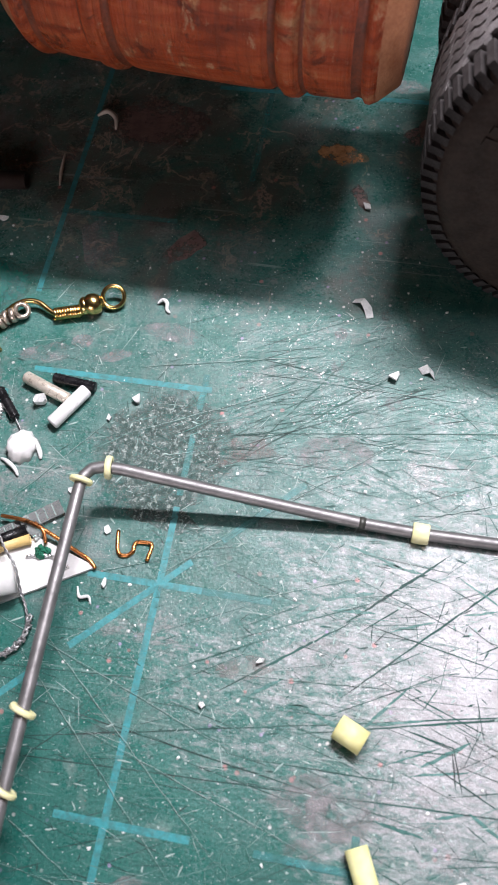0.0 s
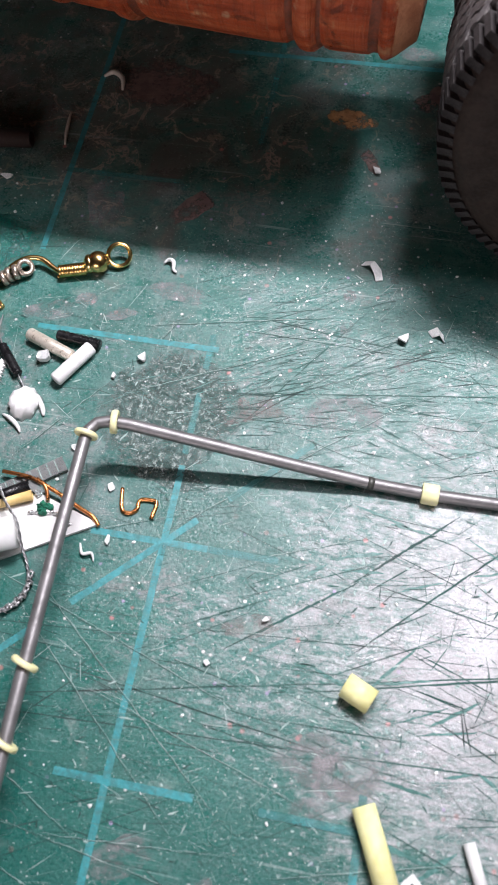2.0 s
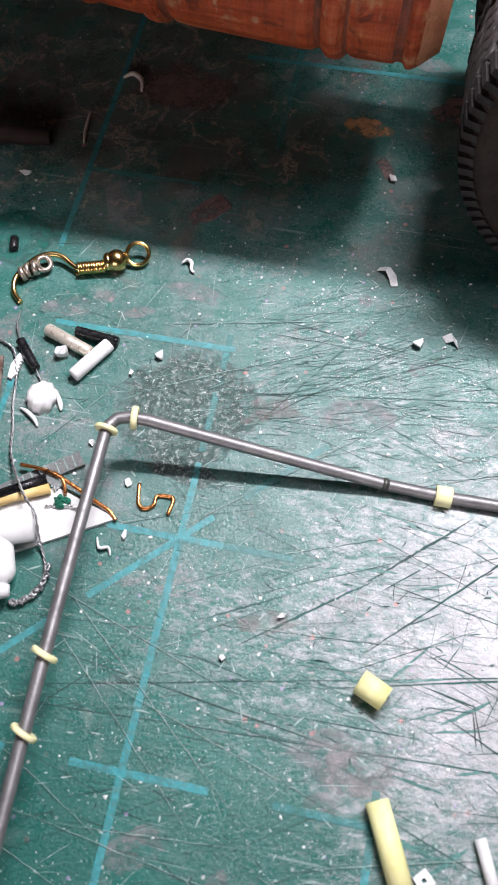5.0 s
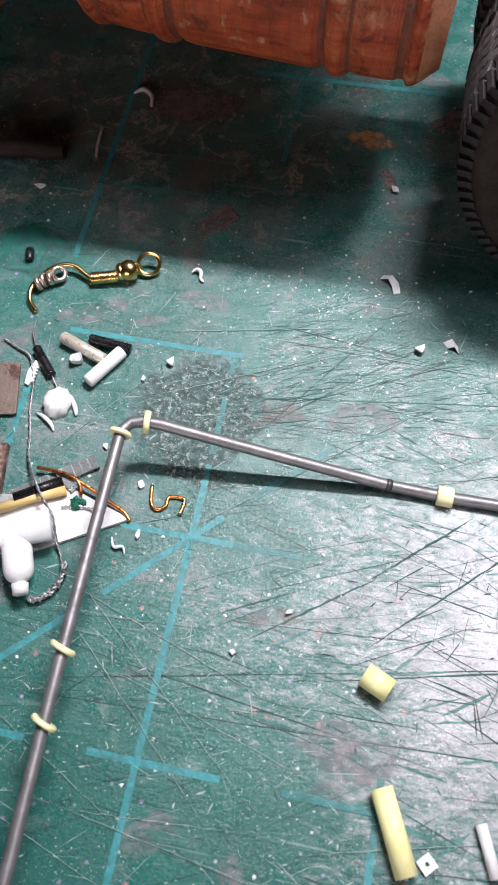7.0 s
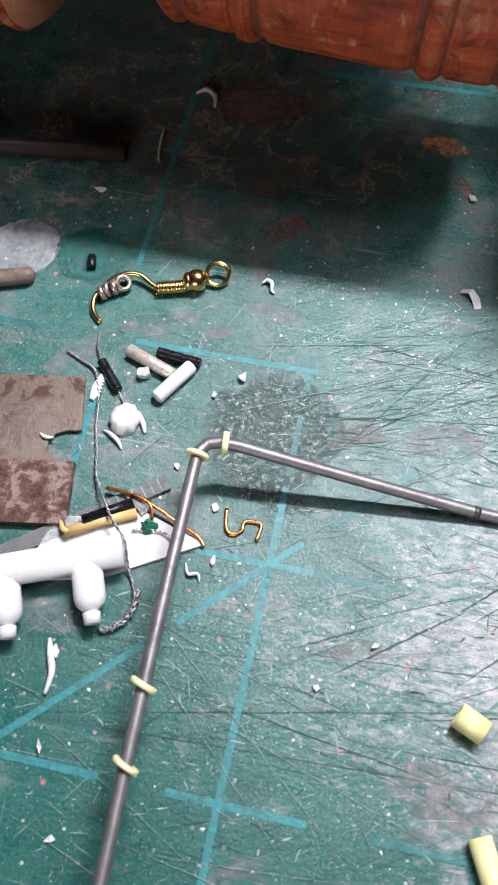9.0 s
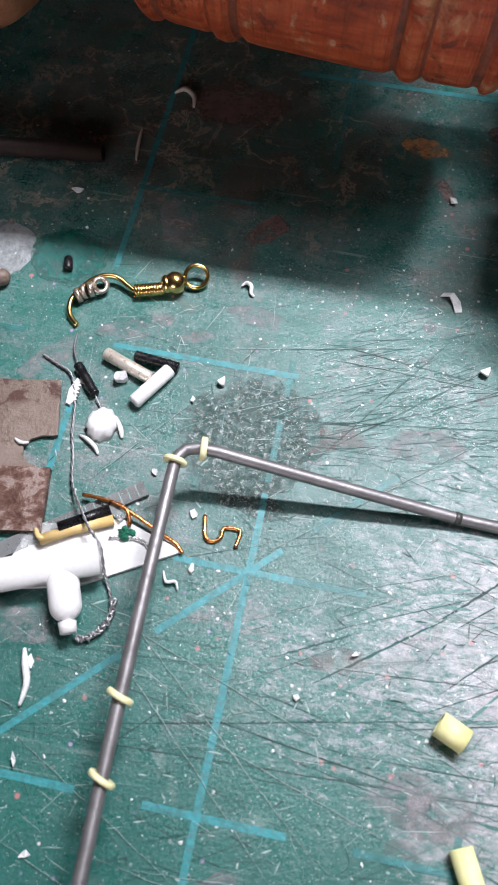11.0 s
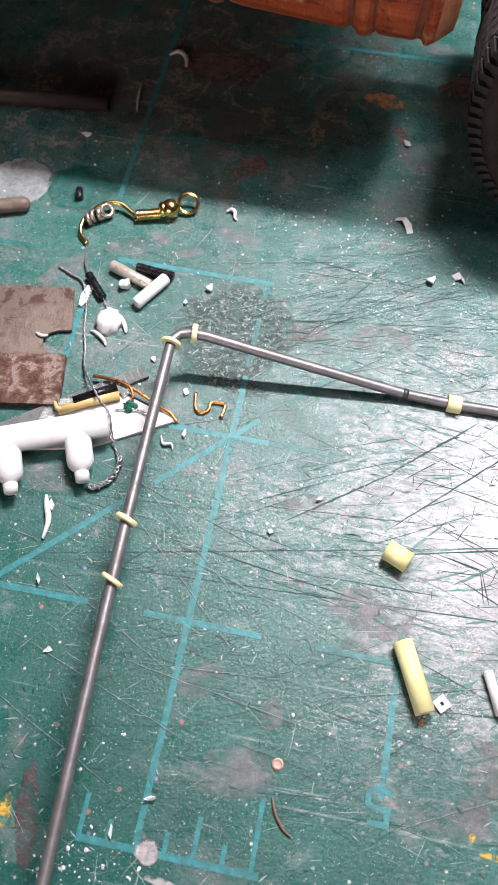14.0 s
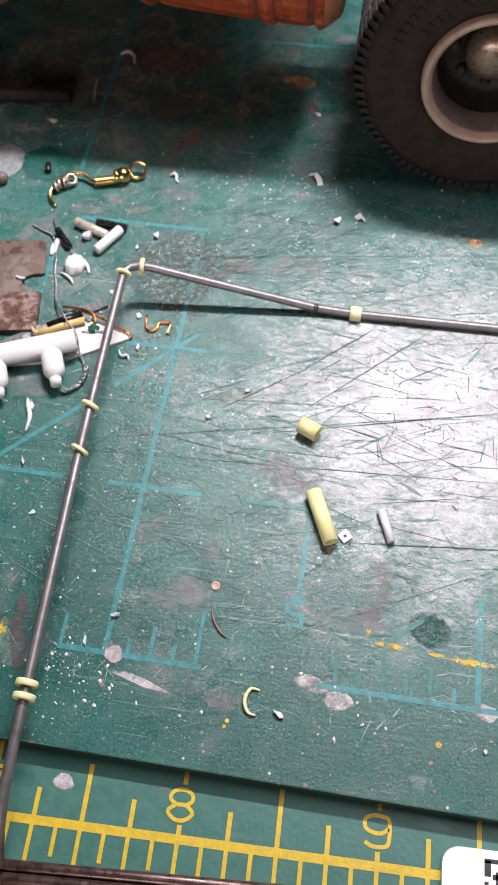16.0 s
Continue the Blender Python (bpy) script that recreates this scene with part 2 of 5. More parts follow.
STEEL_K.put(Base_Color=STEEL_K.ramp(STEEL_K.noise(500, 5), (0.35, (0.155, 0.150, 0.150)), (0.65, (0.225, 0.218, 0.218))),
            Roughness=STEEL_K.ramp(STEEL_K.noise(1800, 3), (0.35, 0.40), (0.65, 0.56)))
STEEL_K.bump(STEEL_K.noise(2500, 3), 0.00002)
STEEL = STEEL_K.m
RING_YELLOW = plain("pale_yellow_rubber", (0.70, 0.67, 0.35), (0.77, 0.74, 0.44), 0.5, 0, 300, 0.00002, Subsurface_Weight=0.15, Subsurface_Radius=(0.001, 0.001, 0.0005)).m
TUBE_YELLOW = plain("yellow_sleeve", (0.72, 0.69, 0.30), (0.79, 0.76, 0.40), 0.58, 0, 300, 0.00002, Subsurface_Weight=0.15, Subsurface_Radius=(0.001, 0.001, 0.0005)).m
WHITE_PL = plain("white_styrene", (0.62, 0.62, 0.61), (0.70, 0.70, 0.69), 0.45, 0, 400, 0.00001).m
WHITE_CHIP = plain("white_chip", (0.50, 0.52, 0.51), (0.74, 0.75, 0.74), 0.6, 0, 900, 0.00004).m
WHITE_TAG = plain("white_card", (0.82, 0.82, 0.82), (0.87, 0.87, 0.87), 0.4, 0, 300, 0.000005).m
BLACK_PL = plain("black_plastic", (0.005, 0.005, 0.006), (0.012, 0.012, 0.013), 0.28, 0, 700, 0.00004, Specular_IOR_Level=0.3).m
BRASS_K = Mat("brass", (0.78, 0.50, 0.12), 0.22, 1.0)
BRASS_K.put(Base_Color=BRASS_K.ramp(BRASS_K.noise(700, 4), (0.35, (0.64, 0.42, 0.14)), (0.65, (0.90, 0.66, 0.28))))
BRASS = BRASS_K.m
NICKEL = plain("nickel", (0.62, 0.55, 0.45), (0.84, 0.78, 0.68), 0.34, 0.55, 900, 0.00002).m
LINK = plain("worn_link", (0.36, 0.30, 0.24), (0.58, 0.51, 0.43), 0.32, 0.8, 900, 0.00002).m
BRIGHT = plain("bright_tin", (0.62, 0.62, 0.62), (0.80, 0.80, 0.80), 0.28, 0.85, 1500, 0.00003).m
COPPER = plain("copper_wire", (0.62, 0.22, 0.06), (0.78, 0.32, 0.12), 0.3, 1.0, 900, 0.00002).m
TIN = plain("tinned_wire", (0.18, 0.18, 0.185), (0.40, 0.40, 0.40), 0.38, 0.7, 1500, 0.00002).m
BLADE_EDGE = plain("ground_bevel_steel", (0.045, 0.046, 0.040), (0.07, 0.072, 0.064), 0.5, 0.3, 80, 0.0).m
TAN = plain("tan_insulation", (0.58, 0.40, 0.14), (0.68, 0.50, 0.22), 0.5, 0, 400, 0.00002).m
MOSS = plain("green_flock", (0.004, 0.09, 0.05), (0.01, 0.16, 0.09), 0.8, 0, 2000, 0.0001).m
CLEAR = Mat("clear_acrylic", (0.80, 0.84, 0.83), 0.18)
CLEAR.put(Transmission_Weight=0.82, IOR=1.45, Roughness=CLEAR.ramp(CLEAR.noise(900, 4), (0.3, 0.1), (0.7, 0.5)))
CLEAR = CLEAR.m
RUST = Mat("rusty_blade", (0.3, 0.2, 0.16), 0.5, 0.6)
_s = RUST.ramp(RUST.noise(420, 8, 0.7, warp=0.6), (0.47, 0.0), (0.56, 1.0))
_base = RUST.mix(RUST.math("MULTIPLY", _s, RUST.ramp(RUST.noise(90, 3), (0.46, 0.0), (0.56, 1.0))), (0.19, 0.145, 0.118), (0.060, 0.024, 0.015))
_base = RUST.mix(RUST.ramp(RUST.noise(900, 5, 0.7), (0.66, 0.0), (0.76, 1.0)), _base, (0.26, 0.21, 0.185))
RUST.put(Base_Color=_base, Metallic=RUST.ramp(_s, (0.0, 0.55), (1.0, 0.05)), Roughness=RUST.ramp(_s, (0.0, 0.38), (1.0, 0.62)))
RUST.bump(RUST.noise(1500, 5, 0.7), 0.00012, 0.8)
RUST = RUST.m
SPINE = Mat("rust_flaked_spine", (0.15, 0.08, 0.06), 0.4, 0.3)
_f = SPINE.noise(480, 8, 0.72, warp=0.4)
# rust browns, with whitish glints painted in as the last stop
SPINE.put(Base_Color=SPINE.ramp(_f, (0.40, (0.075, 0.032, 0.022)), (0.52, (0.17, 0.095, 0.07)), (0.62, (0.42, 0.34, 0.30))), Roughness=SPINE.ramp(_f, (0.4, 0.55), (0.62, 0.25)))
SPINE.bump(SPINE.noise(900, 7, 0.75), 0.0005, 0.9)
SPINE = SPINE.m

WOOD_O = Mat("orange_stained_wood", (0.4, 0.13, 0.05), 0.45)
_g = WOOD_O.noise(60, 6, 0.65, WOOD_O.mapped((1, 9, 9)), 0.8)
_base = WOOD_O.ramp(_g, (0.30, (0.20, 0.028, 0.011)), (0.5, (0.46, 0.078, 0.026)), (0.72, (0.60, 0.150, 0.055)))
_base = WOOD_O.mix(WOOD_O.ramp(WOOD_O.noise(110, 6, 0.7, warp=0.7), (0.56, 0.0), (0.64, 1.0)), _base, (0.60, 0.29, 0.14))
_base = WOOD_O.mix(WOOD_O.math("MULTIPLY", WOOD_O.ramp(WOOD_O.noise(45, 6, 0.7), (0.56, 0.0), (0.68, 1.0)), 0.6), _base, (0.12, 0.035, 0.018))
WOOD_O.put(Base_Color=_base, Roughness=WOOD_O.ramp(WOOD_O.noise(200, 4), (0.3, 0.24), (0.7, 0.50)))
_t = WOOD_O.noise(90, 4, 0.6, WOOD_O.mapped((16, 0.4, 0.4)))
_base = WOOD_O.mix(WOOD_O.math("MULTIPLY", WOOD_O.ramp(_t, (0.40, 1.0), (0.52, 0.0)), 0.35), _base, (0.20, 0.045, 0.02))
WOOD_O.put(Base_Color=_base)
_base = WOOD_O.mix(WOOD_O.math("MULTIPLY", WOOD_O.ramp(WOOD_O.noise(260, 7, 0.75, warp=0.5), (0.57, 0.0), (0.63, 1.0)), 0.75), _base, (0.11, 0.024, 0.014))
_base = WOOD_O.mix(WOOD_O.math("MULTIPLY", WOOD_O.ramp(WOOD_O.noise(340, 8, 0.78, WOOD_O.mapped((1.6, 0.8, 0.8)), 0.3), (0.60, 0.0), (0.66, 1.0)), 0.7), _base, (0.60, 0.36, 0.21))
WOOD_O.put(Base_Color=_base)
WOOD_O.bump(WOOD_O.math("ADD", _t, WOOD_O.noise(500, 6, 0.7)), 0.0005, 0.8)
WOOD_O.put(Specular_IOR_Level=0.35)
WOOD_O = WOOD_O.m
WOOD_END = plain("pale_end_grain", (0.36, 0.13, 0.06), (0.52, 0.23, 0.12), 0.6, 0, 500, 0.0001).m
# darker wood colour for the barrels' turned grooves
WOOD_DARK = plain("dark_groove_wood", (0.12, 0.034, 0.018), (0.28, 0.065, 0.030), 0.5, 0, 500, 0.0001).m
WOOD_B = Mat("bench_wood", (0.4, 0.2, 0.07), 0.45)
_g = WOOD_B.noise(30, 6, 0.6, WOOD_B.mapped((1, 12, 12)), 1.0)
WOOD_B.put(Base_Color=WOOD_B.ramp(_g, (0.3, (0.26, 0.10, 0.03)), (0.7, (0.46, 0.21, 0.07))))
WOOD_B.bump(_g, 0.0002, 0.5)
WOOD_B = WOOD_B.m
TYRE = plain("dusty_tyre_rubber", (0.022, 0.015, 0.0125), (0.046, 0.032, 0.027), 0.7, 0, 400, 0.00005, Specular_IOR_Level=0.2).m
# tread greyed by dust, and by light from above put into the colour
TREAD = plain("worn_lit_tread_rubber", (0.07, 0.062, 0.062), (0.17, 0.155, 0.155), 0.8, 0, 900, 0.0001).m
LUG = plain("shoulder_rubber", (0.020, 0.017, 0.017), (0.055, 0.048, 0.048), 0.8, 0, 900, 0.0001, Specular_IOR_Level=0.2).m
RIM = plain("dull_grey_rim_paint", (0.45, 0.31, 0.225), (0.58, 0.43, 0.325), 0.40, 0.1, 500, 0.00003).m
# the shade deep in the wheel dish, put into the colour
RIM_IN = plain("shaded_wheel_well", (0.014, 0.011, 0.010), (0.040, 0.032, 0.030), 0.6, 0, 500, 0.00004).m
HUB = plain("hub_cap_paint", (0.24, 0.175, 0.12), (0.38, 0.29, 0.21), 0.28, 0.6, 700, 0.00003).m
DARK_ROD = plain("black_rod_rubber", (0.020, 0.013, 0.011), (0.040, 0.026, 0.022), 0.5, 0, 500, 0.00003).m


def feather(k, cover, per_m, top=0.92, sharp=0.26):
    """Let a dried patch thin out towards its own edge, and where it has flaked."""
    gen = k.t.nodes.new("ShaderNodeTexCoord").outputs["Generated"]
    m = k.t.nodes.new("ShaderNodeMapping")
    m.inputs["Location"].default_value = (-1.0, -1.0, 0.0)
    m.inputs["Scale"].default_value = (2.0, 2.0, 0.0)
    k.link(gen, m.inputs["Vector"])
    ln = k.t.nodes.new("ShaderNodeVectorMath")
    ln.operation = "LENGTH"
    k.link(m.outputs[0], ln.inputs[0])
    near = k.math("SUBTRACT", 1.0, ln.outputs["Value"])
    ragged = k.math("ADD", near, k.math("MULTIPLY", k.math("SUBTRACT", k.noise(per_m * 1.3, 7, 0.75), 0.5), 1.3))
    edge = k.ramp(ragged, (0.02, 0.0), (0.26, 1.0))
    k.put(Alpha=k.math("MULTIPLY", k.math("MULTIPLY", edge, cover), top))


def stain_paint(name, a, b, cover=0.5, per_m=260, rough=0.5, top=0.92):
    """Dried paint that has flaked in places, down to the green of the mat."""
    k = Mat(name, a, rough)
    f = k.math("ADD", k.math("MULTIPLY", k.noise(per_m, 7, 0.7), 0.7), k.math("MULTIPLY", k.noise(per_m * 6, 4, 0.7), 0.3))
    col = k.mix(k.ramp(k.noise(per_m * 2.3, 5, 0.65), (0.38, 0.0), (0.62, 1.0)), a, b)
    lo = 0.40 + (1 - cover) * 0.22
    k.put(Base_Color=col)
    feather(k, k.ramp(f, (lo - 0.06, 0.0), (lo + 0.08, 1.0)), per_m, top)
    k.bump(k.noise(per_m * 5, 6, 0.75), 0.0003, 0.6)
    return k.m


STAIN_GREY = stain_paint("dried_grey_filler", (0.30, 0.28, 0.28), (0.58, 0.55, 0.54), 0.9)
STAIN_PINK = stain_paint("dried_brown_pink_paint", (0.11, 0.07, 0.06), (0.21, 0.14, 0.125), 0.8, 200)
STAIN_STREAK = stain_paint("dark_red_brown_streak", (0.055, 0.035, 0.036), (0.13, 0.085, 0.085), 0.55, 420, 0.5, 0.8)
STAIN_ORANGE = stain_paint("dried_orange_paint", (0.34, 0.15, 0.05), (0.55, 0.30, 0.13), 0.8, 400)
STAIN_YELLOW = stain_paint("dried_yellow_paint", (0.62, 0.38, 0.03), (0.78, 0.56, 0.08), 0.75, 500)
STAIN_FILM = stain_paint("thin_glue_film", (0.16, 0.17, 0.17), (0.32, 0.30, 0.31), 0.6, 260, 0.35, 0.52)
STAIN_GREEN = stain_paint("deep_green_paint", (0.003, 0.050, 0.038), (0.006, 0.085, 0.064), 1.0, 300, 0.18)
STAIN_THIN = stain_paint("thin_brown_film", (0.16, 0.12, 0.115), (0.30, 0.25, 0.24), 0.55, 420, 0.4, 0.5)
DENT = plain("pressed_vinyl", (0.012, 0.07, 0.058), (0.07, 0.16, 0.14), 0.35, 0, 500).m
STAIN_TEAL = stain_paint("teal_paint", (0.004, 0.080, 0.062), (0.006, 0.105, 0.080), 1.0, 300, 0.2)
GREY_BLOB = plain("pale_grey_skin", (0.15, 0.17, 0.17), (0.31, 0.33, 0.33), 0.3, 0, 250, 0.0002).m
PRINT_BLACK = plain("black_print", (0.012, 0.012, 0.012), (0.03, 0.03, 0.03), 0.5, 0, 500, 0.0).m
GLUE = Mat("clear_dried_glue", (0.06, 0.17, 0.14), 0.16)
# the palest specks are glints painted into the glue's colour
GLUE.put(Base_Color=GLUE.ramp(GLUE.noise(1300, 8, 0.85), (0.40, (0.018, 0.060, 0.052)), (0.52, (0.085, 0.125, 0.115)), (0.60, (0.42, 0.46, 0.43))),
         Roughness=GLUE.ramp(GLUE.noise(500, 4), (0.35, 0.10), (0.65, 0.24)))
GLUE.bump(GLUE.math("ADD", GLUE.noise(1500, 4, 0.6), GLUE.noise(420, 4, 0.6)), 0.00042, 1.0)
feather(GLUE, GLUE.ramp(GLUE.noise(700, 6, 0.75), (0.34, 0.25), (0.52, 1.0)), 330, 0.76)
GLUE = GLUE.m
# white shavings at the back, dimmed in colour for the shade there
SHADE_CHIP = plain("shaded_shaving", (0.34, 0.29, 0.24), (0.48, 0.42, 0.36), 0.6, 0, 500).m
# outer slope of the dish, paler for the light that reaches it
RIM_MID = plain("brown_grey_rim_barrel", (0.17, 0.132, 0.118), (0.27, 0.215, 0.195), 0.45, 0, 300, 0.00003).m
WALL = plain("grey_wall_paint", (0.24, 0.24, 0.23), (0.30, 0.30, 0.29), 0.8, 0, 8, 0.0).m


# ---- building blocks (all in centimetres) ----
def as_mesh(name, bm, material, smooth=True):
    bmesh.ops.recalc_face_normals(bm, faces=bm.faces[:])
    me = bpy.data.meshes.new(name)
    bm.to_mesh(me)
    bm.free()
    for p in me.polygons:
        p.use_smooth = smooth
    mats = material if isinstance(material, (list, tuple)) else [material]
    for m in mats:
        me.materials.append(m)
    return me


def part(name, bm, material, parent, label="", smooth=False):
    ob = new(name, as_mesh(name, bm, material, smooth))
    ob.parent = parent
    return tagged(ob, label)


def thing(name, bm, material, label, category, group="", kind="", smooth=False):
    return tagged(new(name, as_mesh(name, bm, material, smooth)), label, category, group, kind)


def base(name, at, label, category, group="", kind="", turn=0.0):
    ob = new(name)
    ob.empty_display_size = 0.005
    ob.matrix_world = pose(at[0] * CM, at[1] * CM, at[2] * CM, 0, 0, turn)
    return tagged(ob, label, category, group, kind)


def v3(x, y, z):
    return Vector((x * CM, y * CM, z * CM))


def box(bm, x0, x1, y0, y1, z0, z1, bevel=0.0):
    vs = bmesh.ops.create_cube(bm, size=1.0)["verts"]
    for v in vs:
        v.co = v3(x0 + (v.co.x + 0.5) * (x1 - x0), y0 + (v.co.y + 0.5) * (y1 - y0), z0 + (v.co.z + 0.5) * (z1 - z0))
    if bevel:
        es = list({e for v in vs for e in v.link_edges})
        bmesh.ops.bevel(bm, geom=es, offset=bevel * CM, segments=2, affect="EDGES", profile=0.6)
    return bm


def prism(bm, pts, z0, z1):
    """An upright prism over a flat outline."""
    lo = [bm.verts.new(v3(x, y, z0)) for x, y in pts]
    hi = [bm.verts.new(v3(x, y, z1)) for x, y in pts]
    n = len(pts)
    bm.faces.new(hi)
    bm.faces.new(lo[::-1])
    for i in range(n):
        bm.faces.new((lo[i], lo[(i + 1) % n], hi[(i + 1) % n], hi[i]))
    return bm


def smooth_line(pts, steps=6):
    """A Catmull-Rom line through the points."""
    p = [Vector(q) for q in pts]
    if len(p) < 3:
        return p
    out = []
    for i in range(len(p) - 1):
        a, b, c, d = p[max(i - 1, 0)], p[i], p[i + 1], p[min(i + 2, len(p) - 1)]
        for s in range(steps):
            t = s / steps
            out.append(0.5 * ((2 * b) + (c - a) * t + (2 * a - 5 * b + 4 * c - d) * t * t + (3 * b - a - 3 * c + d) * t ** 3))
    return out + [p[-1]]


def sweep(bm, pts, r, seg=10, closed=False, inner=0.0):
    """A round rod (or a tube, with inner) along a line of points; r may be a list."""
    p = [Vector(q) for q in pts]
    n = len(p)
    rs = r if isinstance(r, (list, tuple)) else [r] * n
    side = None
    rings = {"out": [], "in": []}
    for i in range(n):
        a = p[(i - 1) % n] if (closed or i) else p[i]
        b = p[(i + 1) % n] if (closed or i < n - 1) else p[i]
        d = (b - a).normalized()
        if side is None:
            side = d.cross(Vector((0, 0, 1)))
            if side.length < 0.1:
                side = d.cross(Vector((1, 0, 0)))
        side = (side - d * side.dot(d)).normalized()
        up = side.cross(d)
        for key, rad in (("out", rs[i]), ("in", inner)):
            if rad > 0:
                rings[key].append([bm.verts.new((p[i] + (side * math.cos(k * math.tau / seg) + up * math.sin(k * math.tau / seg)) * rad) * CM) for k in range(seg)])
    m = n if closed else n - 1
    for key in ("out", "in"):
        R = rings[key]
        if R:
            for i in range(m):
                A, B = R[i], R[(i + 1) % n]
                for k in range(seg):
                    bm.faces.new((A[k], A[(k + 1) % seg], B[(k + 1) % seg], B[k]))
    if not closed:
        for i in (0, -1):
            if rings["in"]:
                A, B = rings["out"][i], rings["in"][i]
                for k in range(seg):
                    bm.faces.new((A[k], A[(k + 1) % seg], B[(k + 1) % seg], B[k]))
            else:
                bm.faces.new(rings["out"][i])
    return bm


def lathe(bm, profile, at, axis, seg=48, closed=False, mats=None):
    """Turn a profile of (along, radius) round an axis through a point."""
    d = Vector(axis).normalized()
    side = d.cross(Vector((0, 0, 1)))
    side = (side if side.length > 0.1 else d.cross(Vector((1, 0, 0)))).normalized()
    up = side.cross(d)
    o = Vector(at)
    rings = []
    for a, r in profile:
        rings.append([bm.verts.new((o + d * a + (side * math.cos(k * math.tau / seg) + up * math.sin(k * math.tau / seg)) * r) * CM) for k in range(seg)])
    m = len(rings) if closed else len(rings) - 1
    for i in range(m):
        A, B = rings[i], rings[(i + 1) % len(rings)]
        for k in range(seg):
            f = bm.faces.new((A[k], A[(k + 1) % seg], B[(k + 1) % seg], B[k]))
            if mats:
                f.material_index = mats[i]
    if not closed:
        for i in (0, -1):
            f = bm.faces.new(rings[i])
            if mats:
                f.material_index = mats[i]
    return bm


def strip(bm, x0, y0, x1, y1, w, z, steps=1, wob=0.0):
    """A thin flat stroke that lies on a surface."""
    a, b = Vector((x0, y0, 0)), Vector((x1, y1, 0))
    d = (b - a).normalized()
    n = Vector((-d.y, d.x, 0))
    rows = []
    for i in range(steps + 1):
        c = a.lerp(b, i / steps) + n * random.uniform(-wob, wob)
        ww = w * (1 if steps < 2 else random.uniform(0.6, 1.2) * min(1, 0.25 + 3 * min(i, steps - i) / steps)) / 2
        rows.append([bm.verts.new(v3(*(c + n * s * ww).xy, z)) for s in (-1, 1)])
    for A, B in zip(rows, rows[1:]):
        bm.faces.new((A[0], B[0], B[1], A[1]))
    return bm


def blot(bm, x, y, rx, ry, z, h=0.01, turn=0.0, n=36, rough=0.25):
    """A low island of dried stuff with an uneven, flowing outline."""
    ca, sa = math.cos(radians(turn)), math.sin(radians(turn))
    waves = [(k, random.uniform(0, math.tau), random.uniform(0.4, 1.0) / k ** 0.8) for k in (2, 3, 4, 5, 7, 9, 12)]
    rim, top = [], []
    for i in range(n):
        t = i * math.tau / n
        k = 1 + rough * 0.55 * sum(a * math.sin(f * t + p) for f, p, a in waves) + random.uniform(-0.04, 0.04)
        px, py = rx * k * math.cos(t), ry * k * math.sin(t)
        X, Y = x + px * ca - py * sa, y + px * sa + py * ca
        rim.append(bm.verts.new(v3(X, Y, z)))
        top.append(bm.verts.new(v3(x + (X - x) * 0.86, y + (Y - y) * 0.86, z + h * random.uniform(0.8, 1.05))))
    bm.faces.new(top)
    for i in range(n):
        bm.faces.new((rim[i], rim[(i + 1) % n], top[(i + 1) % n], top[i]))
    return bm


def flake(bm, x, y, z, s, flat=0.45):
    """A small crumb: a squashed, skewed lump standing on the surface."""
    vs = bmesh.ops.create_icosphere(bm, subdivisions=1, radius=1.0)["verts"]
    t, e = random.uniform(0, math.tau), random.uniform(0.45, 1.0)
    for v in vs:
        c = v.co * random.uniform(0.7, 1.25)
        X, Y = c.x * math.cos(t) - c.y * e * math.sin(t), c.x * math.sin(t) + c.y * e * math.cos(t)
        v.co = v3(x + X * s, y + Y * s, max(z, z + s * flat * 0.6 + c.z * s * flat))
    return bm


# ---- the room and the bench ----
def shell():
    for name, b in (("wall_north", (-160, 160, 150, 156, -75, 170)), ("wall_south", (-160, 160, -156, -150, -75, 170)),
                    ("wall_east", (150, 156, -150, 150, -75, 170)), ("wall_west", (-156, -150, -150, 150, -75, 170)),
                    ("ceiling", (-156, 156, -156, 156, 170, 176)), ("floor", (-156, 156, -156, 156, -81, -75))):
        thing(name, box(bmesh.new(), *b), WALL, "plain grey painted surface of the workroom", "room", kind="structure")


shell()
bench = base("workbench", (0, 0, -0.55), "orange-brown varnished wooden workbench under the mats", "bench")
part("bench_top", box(bmesh.new(), -70, 70, -14, 45, -2.6, 0, 0.2), WOOD_B, bench)
for sx in (-64, 64):
    for sy in (-9, 40):
        part("leg", box(bmesh.new(), sx - 3, sx + 3, sy - 3, sy + 3, -74.45, -2.6, 0.3), WOOD_B, bench)

# ---- the lower mat with its yellow inch rule ----
LOW_Z = -0.30
low_mat = base("cutting_mat", (1.43, -7.215, LOW_Z), "green cutting mat with a yellow inch rule, lying on the bench", "cutting mat", turn=1.9)
part("mat_sheet", box(bmesh.new(), -16, 26, -0.78, 30, -0.25, 0, 0.03), GREEN_LOW, low_mat)
INCH = 2.54
part("rule_line", strip(bmesh.new(), -16, 0, 26, 0, 0.115, 0.004), YELLOW_INK, low_mat)


